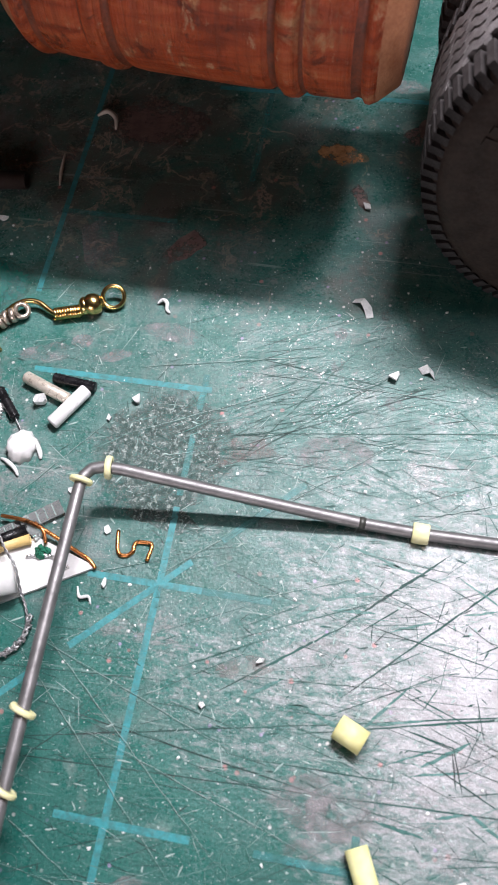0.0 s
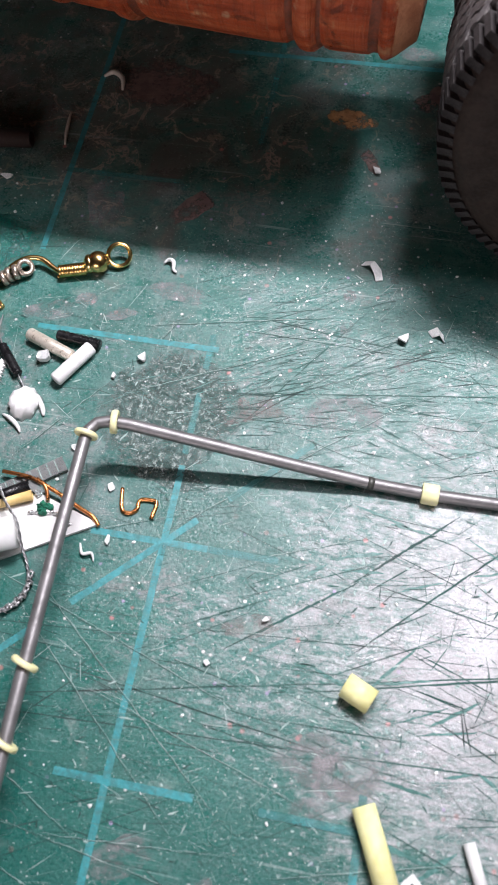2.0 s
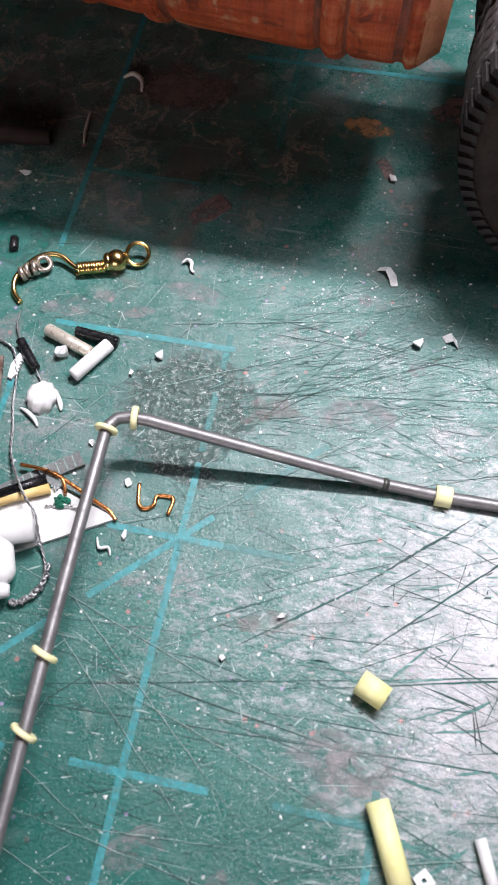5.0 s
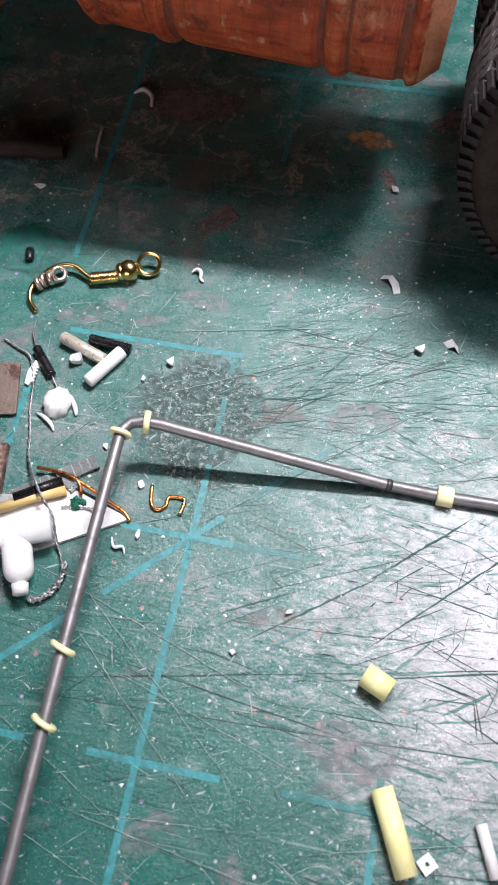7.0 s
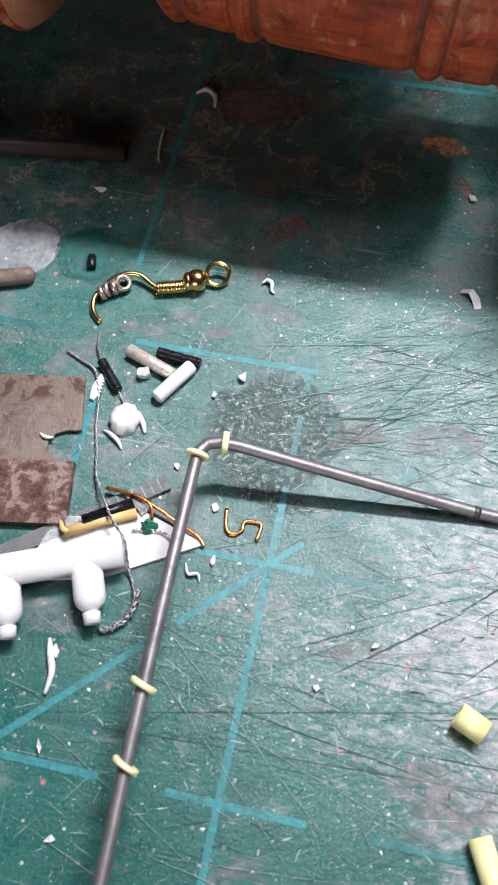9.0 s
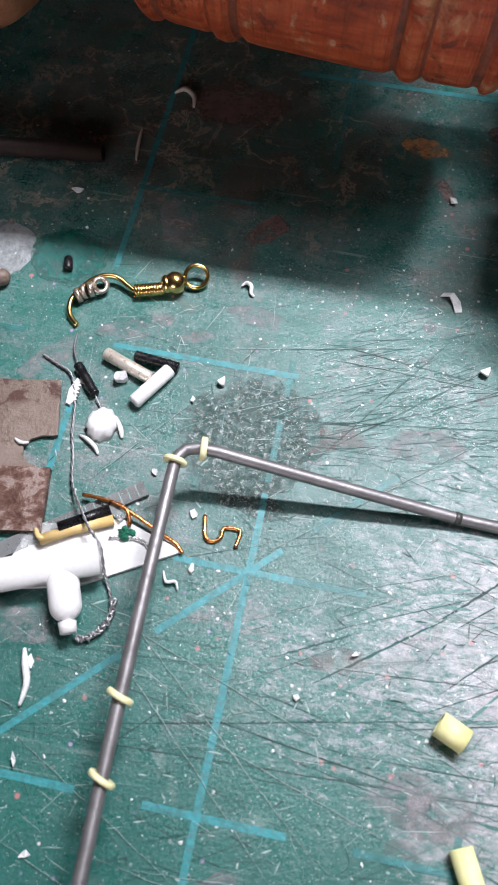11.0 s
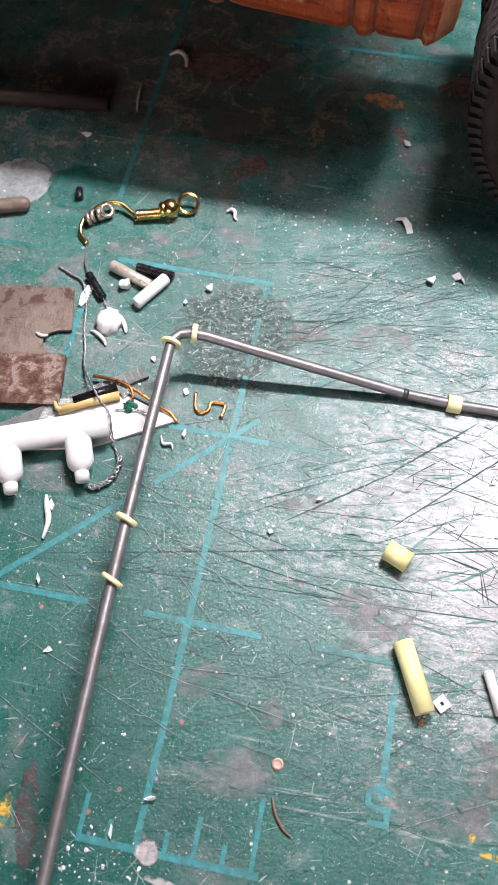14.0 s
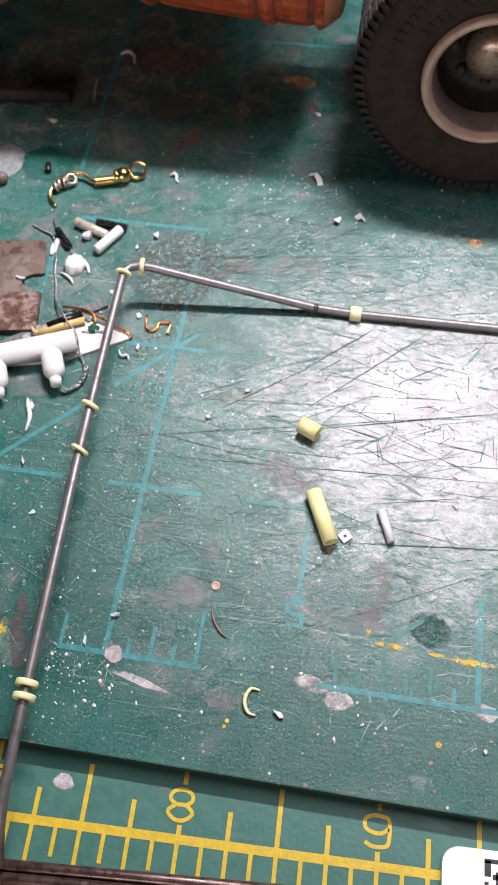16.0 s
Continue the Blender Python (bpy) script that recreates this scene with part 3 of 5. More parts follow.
def ticks():
    for i in range(-20, 42):
        x = i * INCH / 8
        up = {0: None, 4: 0.76, 2: 0.40, 6: 0.40}.get(i % 8)
        if up:
            part("tick", strip(bmesh.new(), x, 0.05, x, up, 0.062, 0.006), YELLOW_INK, low_mat)
        if i % 8 == 0:
            part("tick", strip(bmesh.new(), x, 0.05, x, 0.17, 0.062, 0.006), YELLOW_INK, low_mat)
            part("tick", strip(bmesh.new(), x, 0.66, x, 1.4, 0.062, 0.006), YELLOW_INK, low_mat)
        part("tick", strip(bmesh.new(), x, -0.05, x, -0.52 if i % 2 == 0 else -0.40, 0.055, 0.006), YELLOW_INK, low_mat)


ticks()


def ribbon(bm, pts, pen, z):
    """A flat pen stroke through points, its joints mitred."""
    rows = []
    for i, p in enumerate(pts):
        d0 = (p - pts[i - 1]).normalized() if i else None
        d1 = (pts[i + 1] - p).normalized() if i < len(pts) - 1 else None
        n0, n1 = [Vector((-d.y, d.x, 0)) if d else None for d in (d0, d1)]
        n = n0 or n1
        k = 1.0
        if n0 and n1:
            n = (n0 + n1).normalized()
            k = 1 / max(0.5, n.dot(n0))
        rows.append([bm.verts.new(v3(*(p + n * s * k * pen / 2).xy, z)) for s in (-1, 1)])
    for A, B in zip(rows, rows[1:]):
        bm.faces.new((A[0], B[0], B[1], A[1]))


def stroke_digit(bm, digit, x, y, h, w, pen, turn=0.0, z=0.006):
    """A rounded digit drawn with one pen, turned about its middle."""
    r = 0.30
    rows = {
        "8": [[(r, 0.5), (0, 0.5 - r * 0.6), (0, r * 0.6), (r, 0), (1 - r, 0), (1, r * 0.6), (1, 0.5 - r * 0.6), (1 - r, 0.5), (r, 0.5)],
              [(r, 0.5), (0.04, 0.5 + r * 0.5), (0.04, 1 - r * 0.5), (r, 1), (1 - r, 1), (0.96, 1 - r * 0.5), (0.96, 0.5 + r * 0.5), (1 - r, 0.5)]],
        "9": [[(1, 0.62), (1 - r, 0.45), (r, 0.45), (0, 0.6), (0, 0.86), (r, 1), (1 - r, 1), (1, 0.86), (1, 0.14), (1 - r, 0), (r, 0), (0, 0.12)]],
        "5": [[(0.95, 1), (0.1, 1), (0.1, 0.56), (1 - r, 0.58), (1, 0.46), (1, 0.14), (1 - r, 0), (r, 0), (0, 0.14)]],
        "7": [[(0, 1), (1, 1), (0.35, 0)]],
    }[digit]
    ca, sa = math.cos(radians(turn)), math.sin(radians(turn))
    for row in rows:
        pts = []
        for u, v in row:
            a, b = (u - 0.5) * w, (v - 0.5) * h
            pts.append(Vector((x + a * ca - b * sa, y + a * sa + b * ca, 0)))
        if digit in "89":
            pts = smooth_line(pts, 5)
        ribbon(bm, pts, pen, z)
        z += 0.0015
    return bm


for dx, digit in ((-1, "7"), (0, "8"), (1, "9")):
    part("numeral", stroke_digit(bmesh.new(), digit, dx * INCH - 0.02, 0.41, 0.36, 0.30, 0.050), YELLOW_INK, low_mat)

# ---- the upper mat with its cyan inch grid ----
top_mat = base("cutting_mat", (0, 0, 0), "worn scored dark green cutting mat with a cyan inch grid", "cutting mat")


def upper_sheet():
    bm = bmesh.new()
    box(bm, -18, 26, -6.40, 26, -0.30, 0, 0.02)
    bm.normal_update()
    for f in bm.faces:
        f.material_index = 1 if abs(f.normal.z) < 0.5 else 0
    return bm


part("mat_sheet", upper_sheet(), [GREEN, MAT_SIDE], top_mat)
LINE = 0.078
for x, y0, y1, ink in ((0, -2 * INCH, 0.95, CYAN), (0, 1.1, 2.75, CYAN_FAINT), (0, 5.9, 8.6, CYAN_FAINT), (-INCH, 0.6, 2.2, CYAN), (-INCH, 3.7, 12, CYAN),
                       (INCH, -4.05, -2.9, CYAN), (INCH, -2.9, -2.2, CYAN_FAINT), (INCH, 6.9, 14, CYAN_FAINT), (2 * INCH, -2 * INCH, -3.55, CYAN), (-2 * INCH, -5, 14, CYAN_FAINT),
                       (3 * INCH, -2 * INCH, 14, CYAN_FAINT)):
    part("grid_line", strip(bmesh.new(), x, y0, x, y1, LINE, 0.004), ink, top_mat)
for x0, x1, y, ink in ((-2.25, 0.1, 1, CYAN), (-0.85, 0.5, 0, CYAN), (0.5, 1.3, 0, CYAN_FAINT), (-12, -1.25, -1, CYAN), (-0.55, 0.9, -1, CYAN), (1.55, 2.5, -1, CYAN_FAINT), (-0.66, 1.36, -2, CYAN), (2.95, 7.6, -2, CYAN),
                       (-2.6, -0.9, 2, CYAN_FAINT), (-12, -3.4, 1, CYAN_FAINT), (-0.8, 3.6, 3, CYAN), (-12, -1.4, -2, CYAN_FAINT)):
    part("grid_line", strip(bmesh.new(), x0, y * INCH, x1, y * INCH, LINE, 0.005), ink, top_mat)
for s0, s1, ink in ((-0.85, 0.32, CYAN), (0.62, 1.45, CYAN_FAINT), (-2.75, -1.15, CYAN)):
    part("grid_line", strip(bmesh.new(), s0, s0, s1, s1, LINE, 0.006), ink, top_mat)
part("grid_line", strip(bmesh.new(), 3.85, -4.35, 4.30, -3.96, LINE, 0.006), CYAN_FAINT, top_mat)
for i in (-2, -1, 1, 2, 3, 4, 10, 11, 12, 13, 14, 15, 17, 18, 19, 20):
    h = 0.78 if i in (4, 12, 20) else (0.46 if i % 2 == 0 else 0.24)
    part("tick", strip(bmesh.new(), i * INCH / 8, -2 * INCH, i * INCH / 8, -2 * INCH + h, 0.055, 0.006), CYAN_FAINT if 9 < i < 15 else CYAN, top_mat)
part("numeral", stroke_digit(bmesh.new(), "5", 2.53, -4.13, 0.36, 0.25, 0.062, 180), CYAN, top_mat)


def knife_cuts():
    """Fine cuts left by knives: a few long ones, and a mesh of short ones where work is done."""
    bm = bmesh.new()
    for x0, y0, x1, y1, w in ((-2.44, -1.30, 3.2, -2.02, 0.028), (-2.2, -2.1, 5.6, -0.45, 0.030), (0.42, -0.87, 1.32, -0.41, 0.035),
                              (0.90, -1.05, 2.20, -0.08, 0.05), (2.15, -0.10, 3.20, 0.85, 0.06), (0.43, 3.09, 2.6, 2.85, 0.03), (0.0, 1.92, 5.6, 2.72, 0.03),
                              (-2.4, -2.13, 5.6, -1.70, 0.03), (3.0, -3.0, 5.6, -2.75, 0.05), (1.8, -1.34, 5.4, -0.46, 0.04),
                              (2.2, -0.9, 4.2, 1.0, 0.04), (1.5, -3.2, 3.2, -3.45, 0.03), (-1.9, -1.2, 0.6, -1.02, 0.02),
                              (0.3, 1.2, 2.0, 3.6, 0.03), (0.2, 1.3, 2.6, 3.3, 0.03), (0.1, 1.6, 2.8, 2.9, 0.03), (0.5, 3.2, 2.3, 4.1, 0.02)):
        part("cut_mark", strip(bmesh.new(), x0, y0, x1, y1, w * 0.55, 0.003, 26, 0.005), CUT, top_mat, "long dark green knife cut")
    for n, (cx, cy, sx, sy, a0, a1, l0, l1, w) in ((95, (3.9, -0.9, 1.2, 1.3, -25, 40, 0.2, 1.7, 0.011)),
                                                   (95, (3.9, -0.8, 1.0, 1.1, -85, 95, 0.08, 0.5, 0.011)),
                                                   (80, (1.3, 2.6, 0.9, 0.55, 8, 40, 0.1, 1.1, 0.006)),
                                                   (95, (0.9, -1.7, 1.6, 1.7, -18, 34, 0.15, 1.6, 0.010)),
                                                   (70, (-0.5, 1.7, 0.45, 0.35, 0, 180, 0.1, 0.5, 0.012)),
                                                   (60, (1.5, -3.6, 2.0, 1.0, -20, 50, 0.15, 1.2, 0.011))):
        for _ in range(n):
            x, y = random.gauss(cx, sx), random.gauss(cy, sy)
            a, l = radians(random.uniform(a0, a1)), random.uniform(l0, l1) / 2
            ww = w * random.choice((0.4, 0.5, 0.7, 0.9, 1.4))
            dx, dy = l * math.cos(a), l * math.sin(a)
            if y - abs(dy) > -6.3:
                strip(bm, x - dx, y - dy, x + dx, y + dy, ww, 0.0035, 5, 0.0025)
    wide = bmesh.new()
    for _ in range(46):
        x, y, a, l = random.gauss(3.3, 1.3), random.gauss(-0.9, 1.6), radians(random.gauss(14, 24)), random.uniform(0.12, 0.7)
        dx, dy = l * math.cos(a) / 2, l * math.sin(a) / 2
        if y - abs(dy) > -6.3:
            strip(wide, x - dx, y - dy, x + dx, y + dy, random.uniform(0.02, 0.055), 0.0033, 8, 0.006)
    tagged(part("cut_mark", wide, GROOVE, top_mat, "broad shallow teal gouges"), kind="stuff")
    ob = part("cut_mark", bm, CUT, top_mat, "dark green knife cuts")
    tagged(ob, kind="stuff")


knife_cuts()


# ---- paint, glue and dust on the mat ----
def stain(material, label, *blots, z=0.0):
    for x, y, rx, ry, turn, rough in blots:
        thing("paint_stain", blot(bmesh.new(), x, y, rx, ry, z, 0.004, turn, 44, rough + 0.12), material, label, "stain", "dried stains on the mat")


stain(GLUE, "glossy patch of dried clear glue, wrinkled", (-0.34, 1.62, 0.92, 0.84, 10, 0.16))
stain(GLUE, "small glossy patch of dried clear glue", (-0.15, 0.80, 0.50, 0.17, -15, 0.3))
stain(GREY_BLOB, "round pale grey skin of dried filler", (-4.15, 3.70, 0.50, 0.45, 0, -0.07))
stain(STAIN_TEAL, "round teal green spot of paint", (-3.18, 3.74, 0.52, 0.50, 0, 0.10))
stain(STAIN_PINK, "faded brown-pink paint smear", (-1.65, 6.82, 0.74, 0.52, 5, 0.25))
stain(STAIN_PINK, "faded brown-pink paint smear, narrow", (-0.70, 4.68, 0.17, 0.42, -38, 0.3))
stain(STAIN_ORANGE, "orange paint crumb smear", (1.18, 6.53, 0.34, 0.20, -12, 0.35))
stain(STAIN_ORANGE, "small orange paint smear", (4.75, 2.9, 0.14, 0.10, 10, 0.3))
stain(STAIN_PINK, "pale pinkish smear of dry paint", (2.35, 7.0, 0.42, 0.26, 40, 0.35))
stain(STAIN_FILM, "white smear of dry paint", (1.95, 7.9, 0.36, 0.14, 10, 0.25))
stain(STAIN_FILM, "grey-white smear of dry filler", (1.19, -3.40, 0.13, 0.24, 30, 0.3))
stain(STAIN_GREY, "grey-white crust of dry filler", (3.24, -5.24, 0.22, 0.14, -10, 0.35))
stain(STAIN_GREY, "grey-white crust of dry filler, narrow", (2.88, -5.08, 0.30, 0.10, -15, 0.35))
stain(STAIN_GREY, "grey-white crust of dry filler, long", (0.56, -5.39, 0.5, 0.055, -13, 0.4))
stain(STAIN_FILM, "dull grey patch of dry filler", (1.72, -5.45, 0.24, 0.22, 0, 0.25))
stain(STAIN_FILM, "grey film of dry glue beside the blade", (-2.98, 2.2, 0.62, 0.16, 50, 0.25))
stain(STAIN_YELLOW, "thin streak of dry yellow paint", (3.88, -4.40, 0.28, 0.04, -5, 0.4), (4.50, -4.43, 0.12, 0.03, -4, 0.4), (5.02, -4.47, 0.36, 0.045, -4, 0.4), (3.56, -4.24, 0.05, 0.04, 0, 0.4))
stain(STAIN_YELLOW, "small drops of yellow paint", (1.83, -5.72, 0.035, 0.035, 0, 0.3), (1.80, -5.8, 0.03, 0.03, 0, 0.3), (4.6, -5.6, 0.04, 0.05, 0, 0.3))
stain(STAIN_YELLOW, "smear of dry yellow paint", (-1.5, -5.0, 0.08, 0.22, 10, 0.35))
stain(STAIN_STREAK, "long dark red-brown paint streak", (-1.25, -4.95, 0.11, 0.78, 13, 0.35))
stain(STAIN_GREEN, "drop-shaped dark green paint spot", (4.40, -4.10, 0.33, 0.25, -35, 0.06))
stain(STAIN_GREY, "pale crust of dry filler over the grid line", (5.18, -5.10, 0.20, 0.11, -12, 0.3), (5.56, -5.12, 0.17, 0.15, 0, 0.25))
stain(STAIN_THIN, "thin brown-grey film of dry paint", (0.55, 1.75, 0.55, 0.20, 20, 0.4), (1.15, -0.75, 0.36, 0.14, 20, 0.4), (3.62, -3.70, 0.26, 0.52, -5, 0.4), (-3.2, 6.0, 0.6, 0.4, 15, 0.4))
stain(STAIN_FILM, "dull pinkish film of dry glue", (2.1, -2.0, 0.55, 0.30, 10, 0.3), (0.9, -4.1, 0.6, 0.28, 15, 0.3), (0.3, -3.2, 0.4, 0.2, 30, 0.3), (3.3, -4.1, 0.6, 0.2, -10, 0.3), (-1.9, 4.6, 0.3, 0.5, 20, 0.3), (1.7, 1.9, 0.5, 0.25, 15, 0.3))
stain(STAIN_PINK, "short brown streak of dry paint", (1.55, 5.80, 0.09, 0.30, 30, 0.35))
stain(STAIN_FILM, "white smear of dry paint, small", (0.35, 7.75, 0.30, 0.14, 5, 0.3))
stain(STAIN_FILM, "pale rubbed film of glue by the sleeve", (2.28, -2.10, 0.46, 0.22, 12, 0.35), (2.05, -2.45, 0.22, 0.16, -20, 0.35))
stain(STAIN_FILM, "wrinkled pale skin of dry glue", (-2.12, 2.80, 0.42, 0.15, 22, 0.35), (-1.32, 2.86, 0.36, 0.09, 14, 0.35), (-0.55, 3.30, 0.40, 0.16, -12, 0.35))
stain(STAIN_FILM, "small crusted spot of dry filler", (-1.74, 3.02, 0.16, 0.12, 10, 0.3), (-0.84, 3.86, 0.10, 0.20, -30, 0.35))
stain(STAIN_FILM, "round pale drop mark", (2.12, 3.92, 0.09, 0.09, 0, 0.1), (2.36, 2.66, 0.12, 0.11, 0, 0.1), (1.58, 3.58, 0.10, 0.09, 0, 0.12), (1.62, 3.10, 0.10, 0.10, 0, 0.12))
stain(STAIN_GREY, "pale spot of dry filler on the lower mat", (-0.20, -6.77, 0.15, 0.10, 0, 0.3), z=LOW_Z)
stain(STAIN_FILM, "faint round drop mark on the lower mat", (1.10, -6.66, 0.11, 0.10, 0, 0.1), z=LOW_Z)
stain(STAIN_FILM, "grey spill of dry filler by the sprue", (-2.2, -1.05, 0.42, 0.25, 10, 0.3))


def scuffs():
    """Rubbed, whitish film in the busiest part of the mat."""
    bm = bmesh.new()
    for _ in range(160):
        x, y = random.gauss(3.3, 1.1), random.gauss(-1.2, 1.3)
        blot(bm, x, y, random.uniform(0.010, 0.035), random.uniform(0.006, 0.018), 0.0, 0.002, random.uniform(0, 180), 12, 0.45)
    for _ in range(50):
        x, y = random.gauss(0.5, 1.6), random.gauss(-1.5, 2.0)
        if y > -6.2:
            blot(bm, x, y, random.uniform(0.008, 0.022), random.uniform(0.006, 0.014), 0.0, 0.002, random.uniform(0, 180), 12, 0.45)
    tagged(part("scuff", bm, SCUFF, top_mat, "whitish scuffs"), kind="stuff")


scuffs()


def bright_scratches():
    """Shallow scratches whose raised lips look pale, the glint put into their colour."""
    bm = bmesh.new()
    for n, (cx, cy, sx, sy, a0, a1, l0, l1) in ((110, (1.3, 2.6, 0.9, 0.55, 8, 42, 0.05, 0.4)), (70, (2.6, 2.2, 1.2, 0.6, -10, 40, 0.05, 0.3)),
                                                (330, (0.9, -2.0, 1.6, 1.8, -20, 40, 0.08, 0.8)), (60, (-2.0, 0.5, 1.0, 2.0, -60, 60, 0.1, 0.8)), (70, (2.6, -4.4, 1.8, 0.7, -10, 30, 0.1, 0.9))):
        for _ in range(n):
            x, y = random.gauss(cx, sx), random.gauss(cy, sy)
            a, l = radians(random.uniform(a0, a1)), random.uniform(l0, l1) / 2
            dx, dy = l * math.cos(a), l * math.sin(a)
            if y - abs(dy) > -6.3:
                strip(bm, x - dx, y - dy, x + dx, y + dy, random.choice((0.003, 0.005, 0.008)), 0.0045, 4, 0.002)
    tagged(part("scratch", bm, HAIR, top_mat, "pale hair scratches"), kind="stuff")


bright_scratches()


def nicks():
    """Short nicks and flecks over the whole worked part of the mat, and a fan of strokes by the glue."""
    dark, pale, lips = bmesh.new(), bmesh.new(), bmesh.new()
    for _ in range(2300):
        x, y = random.uniform(-2.6, 5.4), random.uniform(-5.6, 3.9)
        bm = dark if random.random() < 0.5 else pale
        a, l = radians(random.gauss(12, 45)), random.choice((0.02, 0.03, 0.05, 0.08, 0.14, 0.26)) * random.uniform(0.5, 0.9)
        dx, dy = l * math.cos(a), l * math.sin(a)
        strip(bm, x - dx, y - dy, x + dx, y + dy, random.choice((0.005, 0.008, 0.012, 0.018)) if l < 0.09 else random.choice((0.004, 0.006, 0.009)), 0.0048, 3, 0.004)
    for _ in range(190):
        u, a = random.uniform(0.6, 3.4), radians(random.uniform(4, 44))
        x, y = -0.3 + u * math.cos(a) * 1.1 + random.gauss(0, 0.3), 1.65 + u * math.sin(a) * 0.8 + random.gauss(0, 0.25)
        bm = dark if random.random() < 0.72 else lips
        a, l = a * 0.8 + radians(random.uniform(-12, 12)), random.uniform(0.03, 0.26)
        dx, dy = l * math.cos(a), l * math.sin(a)
        strip(bm, x - dx, y - dy, x + dx, y + dy, random.choice((0.004, 0.007, 0.011)), 0.0052, 4, 0.003)
    for _ in range(20):
        x, y, a, l = random.uniform(-1.8, 4.2), random.uniform(-4.6, 3.0), radians(random.gauss(6, 22)), random.uniform(0.7, 1.8)
        dx, dy = l * math.cos(a), l * math.sin(a)
        strip(dark, x - dx, y - dy, x + dx, y + dy, 0.009, 0.0044, 22, 0.008)
        strip(pale, x - dx, y - dy + 0.013, x + dx, y + dy + 0.013, 0.005, 0.0046, 22, 0.008)
    tagged(part("nick", dark, CUT, top_mat, "dark knife nicks"), kind="stuff")
    tagged(part("scratch", lips, HAIR, top_mat, "pale fan of scratches"), kind="stuff")
    tagged(part("fleck", pale, SCUFF, top_mat, "pale flecks and scratch lips"), kind="stuff")


nicks()


def ring_marks():
    """Round dents with a pale lip, left by tools and drops."""
    bm = bmesh.new()
    for x, y, r in ((1.38, -2.63, 0.15), (1.22, -2.80, 0.12), (1.02, -4.78, 0.15), (1.10, -5.76, 0.13), (-0.9, -3.1, 0.12), (-0.62, 2.02, 0.10)):
        line = [(x + r * math.cos(i * math.tau / 20) * random.uniform(0.9, 1.1), y + r * math.sin(i * math.tau / 20) * random.uniform(0.9, 1.1), 0.001) for i in range(20)]
        sweep(bm, line, 0.0045, 6, closed=True)
    tagged(part("dent", bm, DENT, top_mat, "round dents with pale lips"), kind="stuff")


ring_marks()


def dust():
    bm = bmesh.new()
    for _ in range(300):
        x, y = random.uniform(-4.5, 5.6), random.uniform(-6.2, 5.0)
        flake(bm, x, y, 0.0, random.choice((0.007, 0.009, 0.012, 0.016, 0.026)), 0.5)
    for _ in range(120):
        x, y = random.gauss(1.6, 1.0), random.gauss(3.6, 0.6)
        flake(bm, x, y, 0.0, random.choice((0.006, 0.009, 0.013, 0.02)), 0.5)
    for _ in range(85):
        x, y = random.gauss(-0.22, 0.36), random.gauss(-5.55, 0.30)
        if y > -6.3:
            flake(bm, x, y, 0.0, random.choice((0.007, 0.010, 0.014, 0.020, 0.034)), 0.4)
    thing("plastic_dust", bm, WHITE_CHIP, "fine white plastic crumbs strewn over the mat", "dust", kind="stuff")


dust()


def chip(x, y, sx, sy, turn, h=0.06, label="small white plastic chip lying on the mat", material=None):
    """A cut crumb of sheet plastic: a skewed little slab with broken corners."""
    bm = bmesh.new()
    pts = []
    n = random.choice((4, 5, 6, 7))
    for i in range(n):
        t = i * math.tau / n + random.uniform(-0.4, 0.4)
        pts.append((sx * math.cos(t) * random.uniform(0.6, 1.25), sy * math.sin(t) * random.uniform(0.6, 1.25)))
    prism(bm, pts, 0, h * random.uniform(0.4, 0.8))
    sl, sk = random.uniform(-0.9, 0.9), random.uniform(-0.9, 0.9)
    for v in bm.verts:
        v.co.z = max(0.0, v.co.z + abs(v.co.x * sl + v.co.y * sk))
    ob = thing("plastic_chip", bm, material or WHITE_CHIP, label, "chip", "chips on the mat")
    ob.matrix_world = pose(x * CM, y * CM, 0.0, 0, 0, turn)
    return ob


for x, y, sx, sy, a in ((-0.80, 2.27, 0.055, 0.05, 20), (-1.09, 1.97, 0.035, 0.07, 10), (-1.31, 0.95, 0.06, 0.035, -20), (-0.74, 0.54, 0.05, 0.06, 30),
                        (2.33, 3.03, 0.08, 0.055, 10),
                        (1.66, 5.61, 0.07, 0.045, -40), (-2.05, -1.42, 0.05, 0.07, 20), (-1.92, -2.38, 0.03, 0.10, 15), (-3.38, 4.83, 0.08, 0.06, 0),
                        (0.75, -1.22, 0.04, 0.035, 0), (1.3, -0.66, 0.05, 0.035, 40), (-0.62, -0.1, 0.035, 0.06, 0), 
                        (-0.3, -4.95, 0.04, 0.1, 25), (0.05, -4.55, 0.08, 0.03, 10), (5.2, -5.6, 0.04, 0.03, 10), (3.6, -5.5, 0.03, 0.02, 40), (3.25, -5.75, 0.025, 0.05, 10), (2.5, -5.55, 0.10, 0.04, -25), (-1.55, -3.2, 0.06, 0.04, 0)):
    chip(x, y, sx, sy, a, 0.05)


